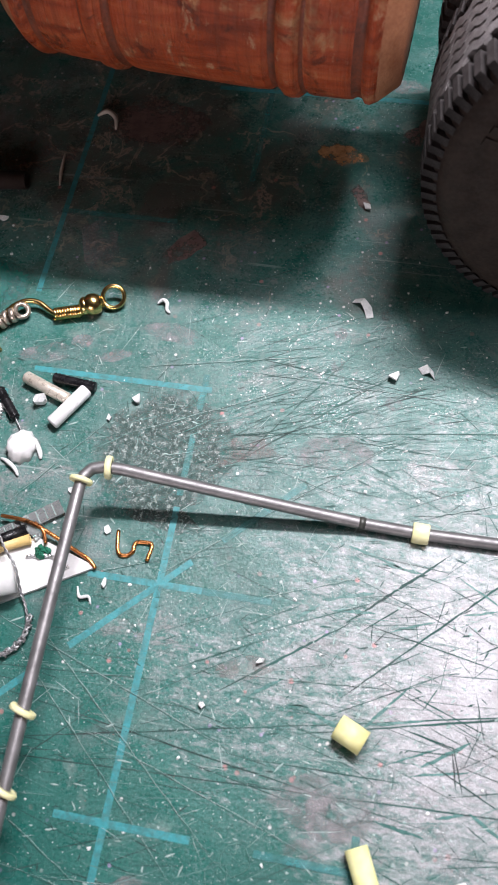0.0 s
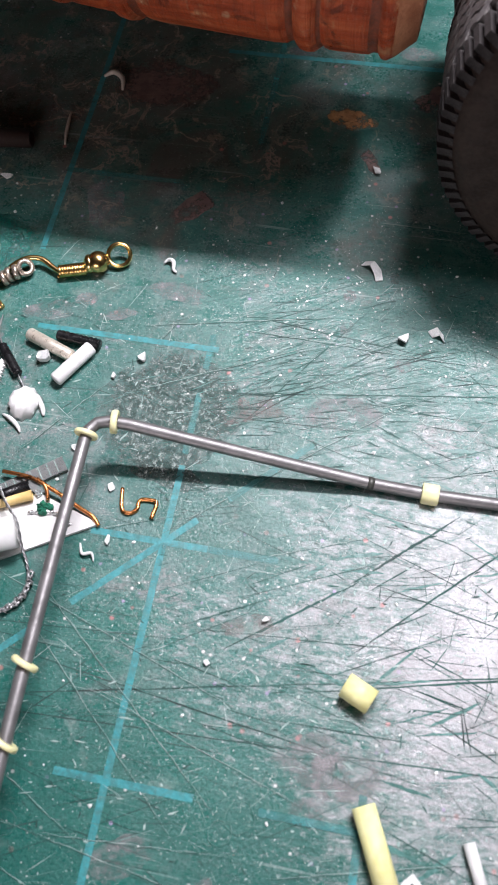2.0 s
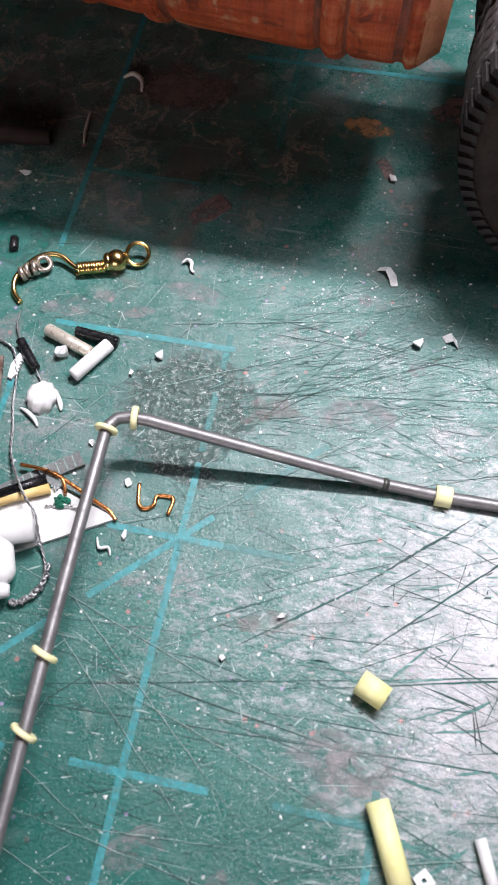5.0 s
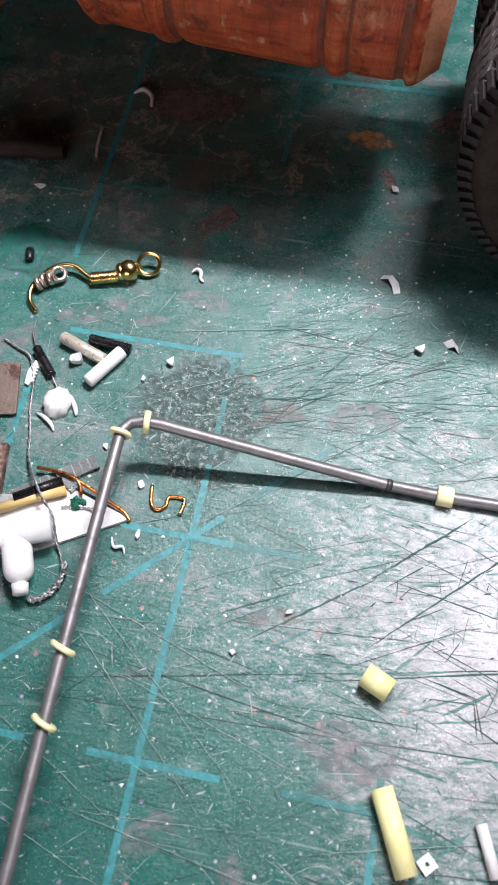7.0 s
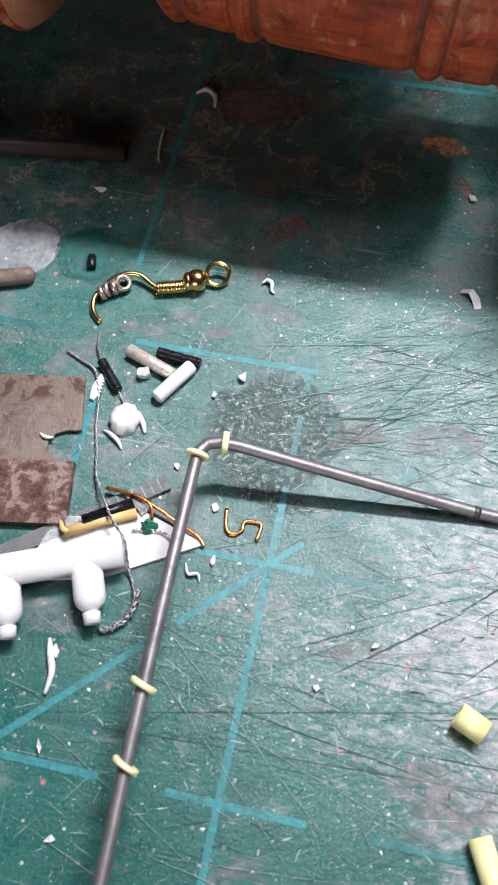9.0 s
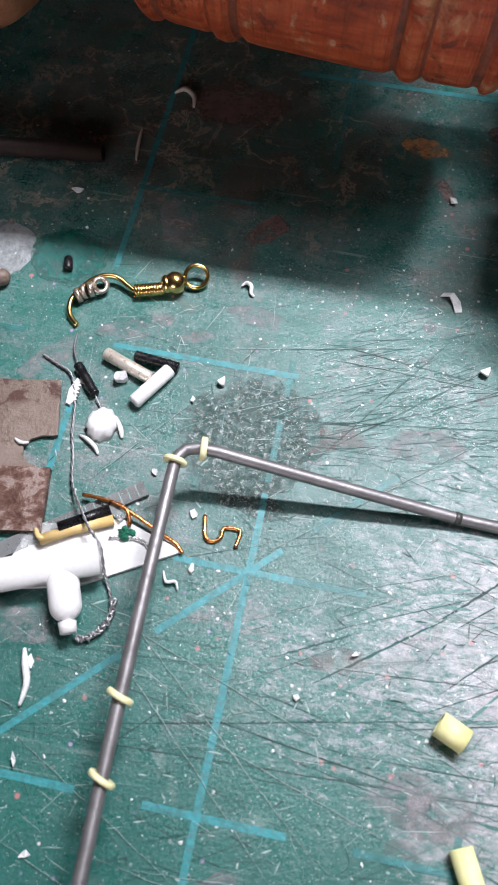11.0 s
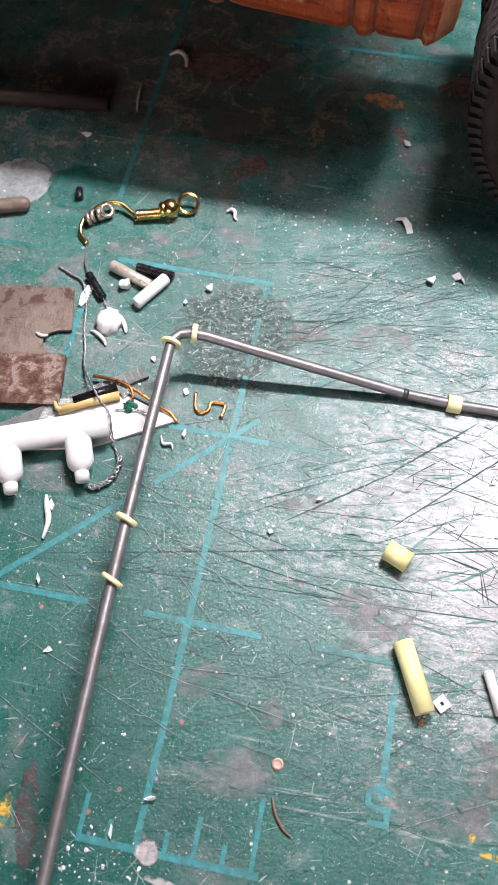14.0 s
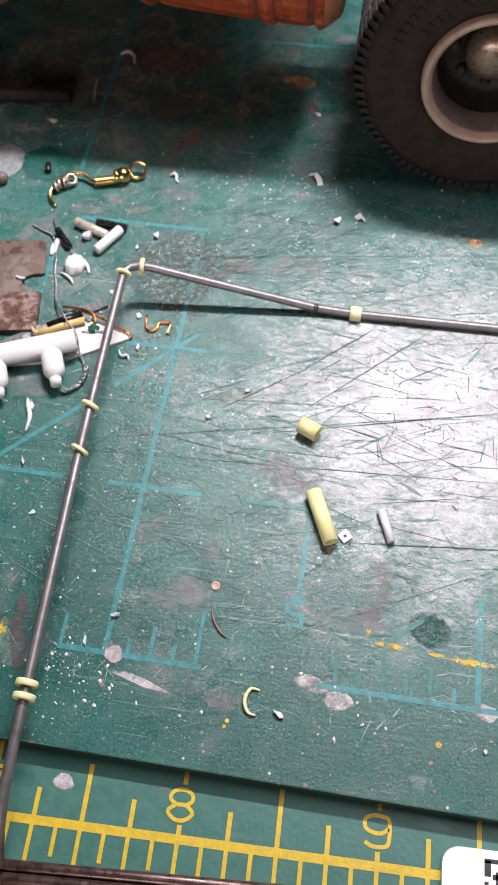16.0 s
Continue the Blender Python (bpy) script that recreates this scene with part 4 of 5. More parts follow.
def folded(rows, h, label):
    """A creased strip of sheet plastic: its cross lines one after another, each a pair of points."""
    bm = bmesh.new()
    lo = [[bm.verts.new(v3(x, y, z)) for x, y, z in row] for row in rows]
    hi = [[bm.verts.new(v3(x, y, z + h)) for x, y, z in row] for row in rows]
    for L, sign in ((lo, -1), (hi, 1)):
        for A, B in zip(L, L[1:]):
            bm.faces.new((A[0], B[0], B[1], A[1])[::sign])
    for i in range(len(rows) - 1):
        for s in (0, 1):
            bm.faces.new((lo[i][s], lo[i + 1][s], hi[i + 1][s], hi[i][s]))
    for i in (0, -1):
        bm.faces.new((lo[i][0], lo[i][1], hi[i][1], hi[i][0]))
    return thing("folded_shaving", bm, WHITE_CHIP, label, "shaving", "shavings on the mat")


folded([((1.66, 4.06, 0.0), (1.70, 4.12, 0.0)), ((1.77, 4.04, 0.06), (1.82, 4.10, 0.06)), ((1.83, 3.95, 0.03), (1.92, 4.00, 0.03)), ((1.87, 3.84, 0.0), (1.96, 3.87, 0.0))], 0.02, "creased strip of white sheet plastic")
folded([((2.60, 3.20, 0.0), (2.66, 3.12, 0.0)), ((2.70, 3.23, 0.07), (2.74, 3.13, 0.06)), ((2.79, 3.17, 0.0), (2.81, 3.07, 0.0))], 0.02, "creased scrap of white sheet plastic")


def curl(pts, r, material, label, name="plastic_shaving", cat="shaving"):
    """A thin curled shaving."""
    line = smooth_line(pts, 6)
    n = len(line)
    rs = [0.8 * r * (0.35 + 0.65 * math.sin(math.pi * (i + 0.6) / (n + 0.2))) for i in range(n)]
    return thing(name, sweep(bmesh.new(), line, rs, 8), material, label, cat, "shavings on the mat", smooth=True)


curl([(-0.86, 3.70, 0.04), (-0.80, 3.75, 0.06), (-0.73, 3.70, 0.07), (-0.72, 3.62, 0.04), (-0.67, 3.58, 0.03)], 0.035, WHITE_CHIP, "curled white plastic shaving")
curl([(-2.16, -1.30, 0.03), (-2.10, -1.45, 0.06), (-2.02, -1.65, 0.06), (-2.03, -1.88, 0.03)], 0.05, WHITE_CHIP, "long curved white plastic shaving")
curl([(-2.52, 6.85, 0.03), (-2.38, 6.92, 0.06), (-2.22, 6.80, 0.07), (-2.18, 6.62, 0.03)], 0.05, SHADE_CHIP, "curved white shaving in the shade")
curl([(-2.80, 6.05, 0.06), (-2.78, 5.75, 0.04), (-2.74, 5.5, 0.025)], 0.034, SHADE_CHIP, "thin pointed white shaving")
curl([(-0.92, -0.18, 0.03), (-0.86, -0.30, 0.05), (-0.76, -0.28, 0.05), (-0.72, -0.36, 0.02)], 0.025, WHITE_CHIP, "tiny curled white shaving")
curl([(2.20, -5.27, 0.03), (2.08, -5.27, 0.045), (2.02, -5.42, 0.045), (2.08, -5.57, 0.045), (2.19, -5.60, 0.03)], 0.034, RING_YELLOW, "pale yellow half ring cut from a sleeve", "cut_ring", "ring")
curl([(1.36, -4.27, 0.02), (1.42, -4.42, 0.025), (1.53, -4.56, 0.025), (1.64, -4.63, 0.02)], 0.019, plain("rust_brown_shaving", (0.17, 0.075, 0.05), (0.26, 0.12, 0.08), 0.6).m, "thin curved rust-brown shaving")
bm = lathe(bmesh.new(), [(0, 0.14), (0.015, 0.14), (0.02, 0.12)], (0.14, -5.08, 0), (0, 0, 1), 24)
thing("plastic_disc", bm, STAIN_GREY, "flat round greyish plastic disc", "disc", smooth=False)
bm = lathe(bmesh.new(), [(0, 0.066), (0.02, 0.066), (0.028, 0.05), (0.02, 0.022)], (1.356, -3.917, 0), (0, 0, 1), 20)
thing("plastic_disc", bm, plain("pinkish_disc", (0.36, 0.23, 0.17), (0.50, 0.36, 0.28), 0.5).m, "tiny flat pinkish disc", "disc", smooth=False)

# ---- the bent steel frame with its yellow rings ----
ROD_R = 0.070
frame_rod = base("bent_steel_rod", (0, 0, 0), "bent grey steel rod threaded with pale yellow rings", "bent rod")
rod_line = [(9.5, 1.10, 0.075), (5.2, 1.06, 0.075), (2.9, 1.03, 0.075), (2.20, 1.045, 0.095)]
rod_line += [(1.2, 1.05, 0.30), (0.2, 1.06, 0.50), (-0.55, 1.07, 0.655)]
rod_line += [(-0.76, 1.065, 0.675), (-0.90, 1.02, 0.68), (-0.97, 0.92, 0.685), (-0.985, 0.78, 0.69)]
rod_line += [(-0.95, -0.4, 0.71), (-0.905, -1.67, 0.725), (-0.875, -2.42, 0.73), (-0.80, -4.0, 0.74), (-0.705, -5.89, 0.74), (-0.675, -7.0, 0.62), (-0.68, -7.5, 0.34), (-0.70, -7.85, -0.08)]
part("rod", sweep(bmesh.new(), rod_line, ROD_R, 18), STEEL, frame_rod, "grey steel rod", True)
part("solder_joint", sweep(bmesh.new(), [(2.13, 1.047, 0.109), (2.17, 1.046, 0.10), (2.21, 1.044, 0.094)], [0.071, 0.078, 0.071], 16), BLADE_EDGE, frame_rod, "dark solder joint", True)


def ring(at, axis, r, w):
    """A slice of sleeve threaded on the rod."""
    i = ROD_R * 1.02
    prof = [(-w / 2, i), (-w / 2, r - 0.012), (-w / 2 + 0.012, r), (w / 2 - 0.012, r), (w / 2, r - 0.012), (w / 2, i)]
    part("ring", lathe(bmesh.new(), prof, at, axis, 28, closed=True), RING_YELLOW, frame_rod, "pale yellow rubber ring", True)


ring((-0.715, 1.066, 0.672), (0.97, 0.10, -0.12), 0.135, 0.075)
ring((-0.985, 0.86, 0.69), (0.10, 0.97, 0.10), 0.135, 0.055)
ring((-0.905, -1.67, 0.725), (0.32, 0.94, 0.10), 0.145, 0.062)
ring((-0.875, -2.42, 0.73), (0.38, 0.92, 0.10), 0.145, 0.055)
ring((-0.71, -5.78, 0.74), (0.02, 1, 0), 0.150, 0.08)
ring((-0.70, -5.95, 0.735), (0.02, 1, 0), 0.150, 0.08)
ring((2.84, 1.032, 0.078), (1, -0.02, 0), 0.120, 0.19)

BROWN_STEEL = plain("brown_tarnished_steel", (0.10, 0.062, 0.055), (0.19, 0.13, 0.12), 0.36, 0.75, 500, 0.00002).m
for off in (0.0, -0.146):
    thing("steel_rod", sweep(bmesh.new(), [(-4.5, -8.14 + off, -0.23), (1.27, -7.70 + off, -0.23), (4.3, -7.47 + off, -0.23)], ROD_R, 16), BROWN_STEEL, "straight brown tarnished steel rod on the lower mat", "rod", "rods along the mat edge", smooth=True)

# ---- yellow sleeves and the white pin ----
def sleeve(a, b, r, wall, label, material=TUBE_YELLOW):
    return thing("cut_sleeve", sweep(bmesh.new(), [a, b], r, 28, inner=r - wall), material, label, "sleeve", "cut sleeves on the mat", smooth=True)


sleeve((2.21, -1.20, 0.135), (2.50, -1.33, 0.135), 0.134, 0.035, "short pale yellow plastic sleeve")
sleeve((2.545, -2.30, 0.12), (2.90, -3.06, 0.12), 0.118, 0.04, "long pale yellow plastic sleeve")
thing("plastic_pin", sweep(bmesh.new(), [(3.57, -2.43, 0.06), (3.76, -2.90, 0.06)], 0.06, 16), WHITE_PL, "thin white plastic pin", "pin", smooth=True)
bm = lathe(bmesh.new(), [(0, 0.030), (0, 0.112), (0.04, 0.112), (0.04, 0.030)], (3.09, -2.90, 0), (0, 0, 1), 4, closed=True)
thing("plastic_washer", bm, WHITE_CHIP, "small square white plastic washer with a hole", "washer", smooth=False)
chip(2.88, -3.16, 0.08, 0.05, 20, 0.05, "brown crumb beside the sleeve", STAIN_ORANGE)

# ---- the brass ear hook ----
hook = base("ear_hook", (0, 0, 0), "brass ear hook with a bead, a coil and nickel links", "ear hook")
bead_profile = [(-0.145 * math.cos(i * math.pi / 14), max(0.03, 0.145 * math.sin(i * math.pi / 14))) for i in range(15)]
part("bead", lathe(bmesh.new(), bead_profile, (-1.685, 3.51, 0.14), (0.9, 0.32, 0), 28), BRASS, hook, "polished round brass bead", True)
part("bead", lathe(bmesh.new(), [(a * 0.55, r * 0.86) for a, r in bead_profile], (-1.79, 3.475, 0.13), (0.9, 0.32, 0), 24), BRASS, hook, "small flattened brass bead", True)
coil = []
for i in range(11 * 12 + 1):
    u = i / (11 * 12)
    c = Vector((-1.82, 3.42, 0.10)).lerp(Vector((-2.18, 3.32, 0.09)), u)
    a = i * math.tau / 12
    coil.append(c + Vector((0.26, -0.96, 0)) * 0.072 * math.cos(a) + Vector((0, 0, 1)) * 0.072 * math.sin(a))
part("coil", sweep(bmesh.new(), coil, 0.020, 7), BRASS, hook, "close brass wire coil", True)
eye_ring = [Vector((-1.44, 3.66, 0.14)) + (Vector((0.92, 0.38, 0.05)) * math.cos(i * math.tau / 28) + Vector((-0.3, 0.75, 0.55)) * math.sin(i * math.tau / 28)) * 0.145 for i in range(28)]
part("eye_ring", sweep(bmesh.new(), eye_ring, 0.030, 9, closed=True), BRASS, hook, "round brass eye", True)
hook_line = smooth_line([(-2.16, 3.32, 0.08), (-2.28, 3.38, 0.10), (-2.42, 3.45, 0.13), (-2.58, 3.44, 0.15), (-2.74, 3.34, 0.14), (-2.87, 3.18, 0.10),
                         (-2.94, 3.02, 0.08), (-2.90, 2.84, 0.05), (-2.77, 2.71, 0.04)], 6)
part("hook_wire", sweep(bmesh.new(), hook_line, 0.036, 9), BRASS, hook, "bent brass wire", True)
for i, (x, y, z, ax) in enumerate(((-2.62, 3.30, 0.12, (0.5, -0.3, 0.8)), (-2.72, 3.22, 0.11, (0.9, 0.4, 0.1)), (-2.80, 3.18, 0.10, (0.9, 0.3, 0.2)), (-2.86, 3.12, 0.09, (0.8, 0.5, 0.2)))):
    R = 0.10 if i else 0.115
    part("link", lathe(bmesh.new(), [(-0.03, R * 0.5), (-0.03, R), (0.03, R), (0.03, R * 0.5)], (x, y, z), ax, 18, closed=True), LINK, hook, "worn nickel link", True)


# ---- little cut rods by the blade ----
def cut_rod(a, b, r, material, label, seg=18, ribs=0):
    a, b = Vector(a), Vector(b)
    d = (b - a).normalized()
    line, rs = [a, a + d * r * 0.2], [r * 0.88, r]
    for i in range(1, 2 * ribs):
        line.append(a.lerp(b, i / (2 * ribs)))
        rs.append(r * (0.88 if i % 2 else 1.02) * random.uniform(0.97, 1.03))
    line += [b - d * r * 0.2, b]
    rs += [r, r * 0.88]
    return thing("cut_rod", sweep(bmesh.new(), line, rs, seg), material, label, "rod piece", "cut rods on the mat", smooth=True)


cut_rod((-2.29, 2.36, 0.085), (-1.66, 2.12, 0.085), 0.082, NICKEL, "short ribbed champagne-coloured metal pin", 12)
cut_rod((-1.92, 2.40, 0.08), (-1.36, 2.34, 0.08), 0.070, BLACK_PL, "short black plastic rod", ribs=9)
cut_rod((-1.45, 2.28, 0.10), (-1.77, 1.76, 0.09), 0.09, WHITE_PL, "short white plastic rod leaning on a pin")
cut_rod((-2.58, 2.14, 0.075), (-2.26, 1.78, 0.075), 0.064, BLACK_PL, "short black plastic rod with a wire core", ribs=7)
cut_rod((-3.17, 3.68, 0.06), (-3.12, 3.50, 0.06), 0.06, BLACK_PL, "small black plastic rod stub")
curl([(-2.74, 2.62, 0.02), (-2.70, 2.36, 0.05), (-2.58, 2.15, 0.075)], 0.018, TIN, "thin grey wire end", "wire_end", "wire")
curl([(-2.26, 1.78, 0.07), (-2.16, 1.64, 0.03), (-2.10, 1.56, 0.02)], 0.014, TIN, "thin grey wire end", "wire_end", "wire")
chip(-2.03, 2.06, 0.10, 0.08, 10, 0.10, "white plastic crumb, torn")
comb = [(-2.585, 1.62), (-2.60, 1.80), (-2.545, 1.98), (-2.50, 1.95)]
for i in range(6):
    comb += [(-2.465, 1.93 - i * 0.05), (-2.505, 1.905 - i * 0.05)]
thing("toothed_sliver", prism(bmesh.new(), comb + [(-2.53, 1.60)], 0.0, 0.05), WHITE_PL, "narrow white plastic sliver with a toothed edge", "plastic sliver")


def torn_cap():
    """A torn, cupped blob of white plastic with a frayed skirt."""
    bm = bmesh.new()
    cx, cy, rings = -2.08, 1.42, []
    n = 22
    for j, (r, z) in enumerate(((0.20, 0.0), (0.19, 0.07), (0.155, 0.15), (0.10, 0.19), (0.04, 0.15))):
        row = []
        for i in range(n):
            t = i * math.tau / n
            k = 1 + (random.uniform(-0.06, 0.24) if j == 0 else random.uniform(-0.12, 0.12))
            row.append(bm.verts.new(v3(cx + r * k * math.cos(t) * 0.92, cy + r * k * math.sin(t) * 1.05, z + (random.uniform(-0.02, 0.02) if j else 0))))
        rings.append(row)
    for A, B in zip(rings, rings[1:]):
        for i in range(n):
            bm.faces.new((A[i], A[(i + 1) % n], B[(i + 1) % n], B[i]))
    bm.faces.new(rings[-1])
    bm.faces.new(rings[0][::-1])
    thing("torn_cap", bm, WHITE_PL, "torn white plastic cap with a frayed rim", "plastic cap", smooth=True)
    curl([(-1.92, 1.52, 0.08), (-1.84, 1.40, 0.05), (-1.80, 1.30, 0.02)], 0.04, WHITE_PL, "white plastic sliver beside the cap")
    curl([(-2.30, 1.24, 0.02), (-2.20, 1.20, 0.05), (-2.08, 1.12, 0.05), (-2.02, 1.04, 0.02)], 0.035, WHITE_PL, "white plastic sliver below the cap")


torn_cap()

# ---- the rusty single-edge razor blade ----
razor = base("razor_blade", (0, 0, 0), "rusty grey single-edge razor blade lying flat", "razor blade")
notch = [(-2.545, 1.17), (-2.60, 1.15), (-2.72, 1.13), (-2.84, 1.06), (-2.90, 0.95), (-2.87, 0.84), (-2.78, 0.76), (-2.66, 0.73), (-2.50, 0.735)]
blade_outline = [(-6.6, 1.25), (-2.72, 1.89)] + notch + [(-2.47, 0.62), (-6.35, -0.02)]
part("blade_sheet", prism(bmesh.new(), blade_outline, 0.035, 0.07), RUST, razor)
part("spine", prism(bmesh.new(), [(-6.36, 0.10), (-2.495, 0.735), (-2.37, -0.035), (-6.23, -0.67)], 0.0, 0.115), SPINE, razor, "thicker folded spine, heavily rusted")
curl([(-3.02, 1.02, 0.09), (-2.93, 0.98, 0.10), (-2.84, 1.0, 0.09)], 0.03, WHITE_CHIP, "white shaving on the blade")

# ---- white plate, sprue, clear strip, tubes and wires ----
thing("plastic_plate", prism(bmesh.new(), [(-0.76, 0.075), (-1.52, 0.31), (-2.5, 0.05), (-2.72, -0.76), (-1.80, -0.54)], 0.0, 0.05), WHITE_PL, "flat white plastic offcut with a sharp corner", "plastic sheet")


def rounded(a, b, r, end=True, neck=None):
    a, b = Vector(a), Vector(b)
    d = (b - a).normalized()
    pts, rs = [a, b - d * r], [r, r]
    if end:
        for i in range(1, 7):
            t = i * math.pi / 14
            pts.append(b - d * r + d * r * math.sin(t))
            rs.append(r * math.cos(t))
    else:
        pts[-1] = b
    if neck:
        pts += [b + d * 0.001, b + d * neck]
        rs += [r * 0.56, r * 0.50]
    return pts, rs


SPRUE_Z = 0.235
sprue = base("plastic_sprue", (0, 0, 0), "white plastic sprue pipe with stubby rounded branches", "sprue")
part("pipe", sweep(bmesh.new(), [(-6.2, -2.10, SPRUE_Z), (-1.60, -0.24, SPRUE_Z + 0.02)], 0.185, 28), WHITE_PL, sprue, "", True)
for bx, by, l in ((-1.985, -0.40, 0.62), (-2.83, -0.735, 0.62), (-3.68, -1.08, 0.62), (-4.53, -1.42, 0.62)):
    e = (bx + 0.375 * l, by - 0.927 * l, 0.20)
    pts, rs = rounded((bx, by, SPRUE_Z), e, 0.175, True, 0.12)
    part("branch", sweep(bmesh.new(), pts, rs, 26), WHITE_PL, sprue, "stubby rounded branch with a nipple", True)


def bar(a, b, w, z0, z1, material, name, label, cat):
    a, b = Vector((*a, 0)), Vector((*b, 0))
    d = (b - a).normalized()
    n = Vector((-d.y, d.x, 0)) * w / 2
    return thing(name, prism(bmesh.new(), [tuple((p + s).xy) for p, s in ((a, n), (a, -n), (b, -n), (b, n))], z0, z1), material, label, cat)


bar((-3.4, -0.80), (-1.36, 0.73), 0.19, 0.0, 0.06, CLEAR, "clear_strip", "scratched clear acrylic strip with saw marks", "plastic strip")
bar((-1.78, 0.50), (-1.50, 0.30), 0.11, 0.062, 0.10, CLEAR, "clear_offcut", "frosted clear plastic offcut", "plastic strip")
for i in range(7):
    u = 0.72 + i * 0.04
    x, y = -3.4 + u * 2.04, -0.80 + u * 1.53
    bar((x - 0.05, y + 0.066), (x + 0.05, y - 0.066), 0.012, 0.0605, 0.064, SCUFF, "saw_mark", "pale saw mark across the clear strip", "mark")
thing("insulation_tube", sweep(bmesh.new(), [(-2.17, 0.03, 0.14), (-1.66, 0.36, 0.13)], 0.072, 18, inner=0.05), BLACK_PL, "short black insulation tube on the strip", "tube", smooth=True)
thing("insulation_tube", sweep(bmesh.new(), [(-2.34, -0.14, 0.13), (-2.0, 0.07, 0.12), (-1.60, 0.26, 0.11)], 0.062, 18, inner=0.04), TAN, "tan insulation tube beside the black one", "tube", smooth=True)
curl([(-2.42, -0.02, 0.14), (-2.34, -0.12, 0.17), (-2.24, -0.1, 0.15)], 0.04, TAN, "split end of tan insulation", "insulation_scrap", "tube")
thing("copper_wire", sweep(bmesh.new(), smooth_line([(-2.03, 0.49, 0.10), (-1.68, 0.46, 0.13), (-1.38, 0.36, 0.12), (-1.05, 0.22, 0.08), (-0.86, 0.14, 0.07), (-0.76, 0.05, 0.05)], 6), 0.024, 9),
      COPPER, "thin bent copper wire", "wire", smooth=True)
thing("copper_wire", sweep(bmesh.new(), smooth_line([(-1.60, 0.46, 0.12), (-1.47, 0.38, 0.13), (-1.41, 0.24, 0.08)], 6), 0.022, 9), COPPER, "short copper wire end", "wire", smooth=True)
thing("copper_wire", sweep(bmesh.new(), smooth_line([(-0.615, 0.55, 0.025), (-0.575, 0.34, 0.025), (-0.52, 0.265, 0.025), (-0.44, 0.27, 0.025), (-0.385, 0.33, 0.025), (-0.385, 0.40, 0.025),
      (-0.355, 0.445, 0.025), (-0.23, 0.455, 0.025), (-0.18, 0.42, 0.025), (-0.20, 0.24, 0.025)], 6), 0.024, 9), COPPER, "copper wire bent into an s hook", "wire", smooth=True)


def twisted(pts, r, label, metal=TIN):
    """Two strands twisted together along a line."""
    line = smooth_line(pts, 10)
    bm = bmesh.new()
    for ph in (0, math.pi):
        strand = []
        for i, p in enumerate(line):
            d = (line[min(i + 1, len(line) - 1)] - line[max(i - 1, 0)]).normalized()
            s = d.cross(Vector((0, 0, 1))).normalized()
            a = i * 0.9 + ph
            strand.append(p + s * r * math.cos(a) + Vector((0, 0, 1)) * r * math.sin(a))
        sweep(bm, strand, r, 6)
    return thing("twisted_wire", bm, metal, label, "wire", smooth=True)


twisted([(-3.06, 2.22, 0.03), (-2.85, 2.12, 0.03), (-2.66, 2.03, 0.04), (-2.54, 1.82, 0.04), (-2.46, 1.55, 0.03), (-2.40, 1.25, 0.03), (-2.30, 0.95, 0.03), (-2.22, 0.66, 0.06),
         (-2.08, 0.42, 0.14), (-1.95, 0.25, 0.24), (-1.80, 0.06, 0.26), (-1.62, -0.12, 0.28), (-1.53, -0.36, 0.12), (-1.45, -0.50, 0.05), (-1.38, -0.70, 0.03), (-1.40, -0.92, 0.03), (-1.56, -1.06, 0.03)],
        0.0105, "grey twisted thin wire trailing over the scraps")
twisted([(-1.60, 0.06, 0.065), (-1.45, 0.09, 0.07), (-1.25, 0.10, 0.07), (-1.08, 0.0, 0.065)], 0.014, "bright twisted wire end on the plate", BRIGHT)


def crumpled(pts, r, label):
    """A kinked bundle of bright flattened strands."""
    line = smooth_line(pts, 9)
    bm = bmesh.new()
    for ph in (0.0, 2.1, 4.2):
        strand = []
        for i, p in enumerate(line):
            a = i * 1.35 + ph + random.uniform(-0.5, 0.5)
            strand.append(p + Vector((math.cos(a) * 0.035, math.sin(a * 0.8 + ph) * 0.03, abs(math.sin(a)) * 0.05)))
        sweep(bm, strand, [r * random.uniform(0.6, 1.6) for _ in strand], 6)
    return thing("twisted_wire", bm, TIN, label, "wire", smooth=True)


crumpled([(-1.36, -0.62, 0.03), (-1.35, -0.80, 0.04), (-1.42, -0.95, 0.04), (-1.52, -1.06, 0.04), (-1.64, -1.10, 0.03)], 0.012, "crumpled bright tinned wire bundle on the mat")


def flock():
    bm = bmesh.new()
    for _ in range(26):
        flake(bm, random.gauss(-1.44, 0.038), random.gauss(0.13, 0.030), 0.05, random.uniform(0.02, 0.05), 1.0)
    thing("green_flock", bm, MOSS, "small tuft of dark green flock on the plate", "scenery flock")


flock()

# ---- things at the back ----
thing("black_tube", sweep(bmesh.new(), [(-9.0, 4.82, 0.13), (-3.19, 5.45, 0.13)], 0.13, 24, inner=0.095), DARK_ROD, "long black rubber tube lying on the mat", "tube", smooth=True)
pts, rs = rounded((-7.5, 1.95, 0.14), (-3.80, 3.22, 0.11), 0.11)
thing("wooden_stick", sweep(bmesh.new(), pts, rs, 18), plain("grimy_brown_wood", (0.10, 0.07, 0.055), (0.20, 0.15, 0.12), 0.6).m, "grimy brown stick with a rounded tip", "stick", smooth=True)

BAR_R, BAR_Y, BAR_Z = 1.32, 6.40, 3.12
DECK_Z = 5.30


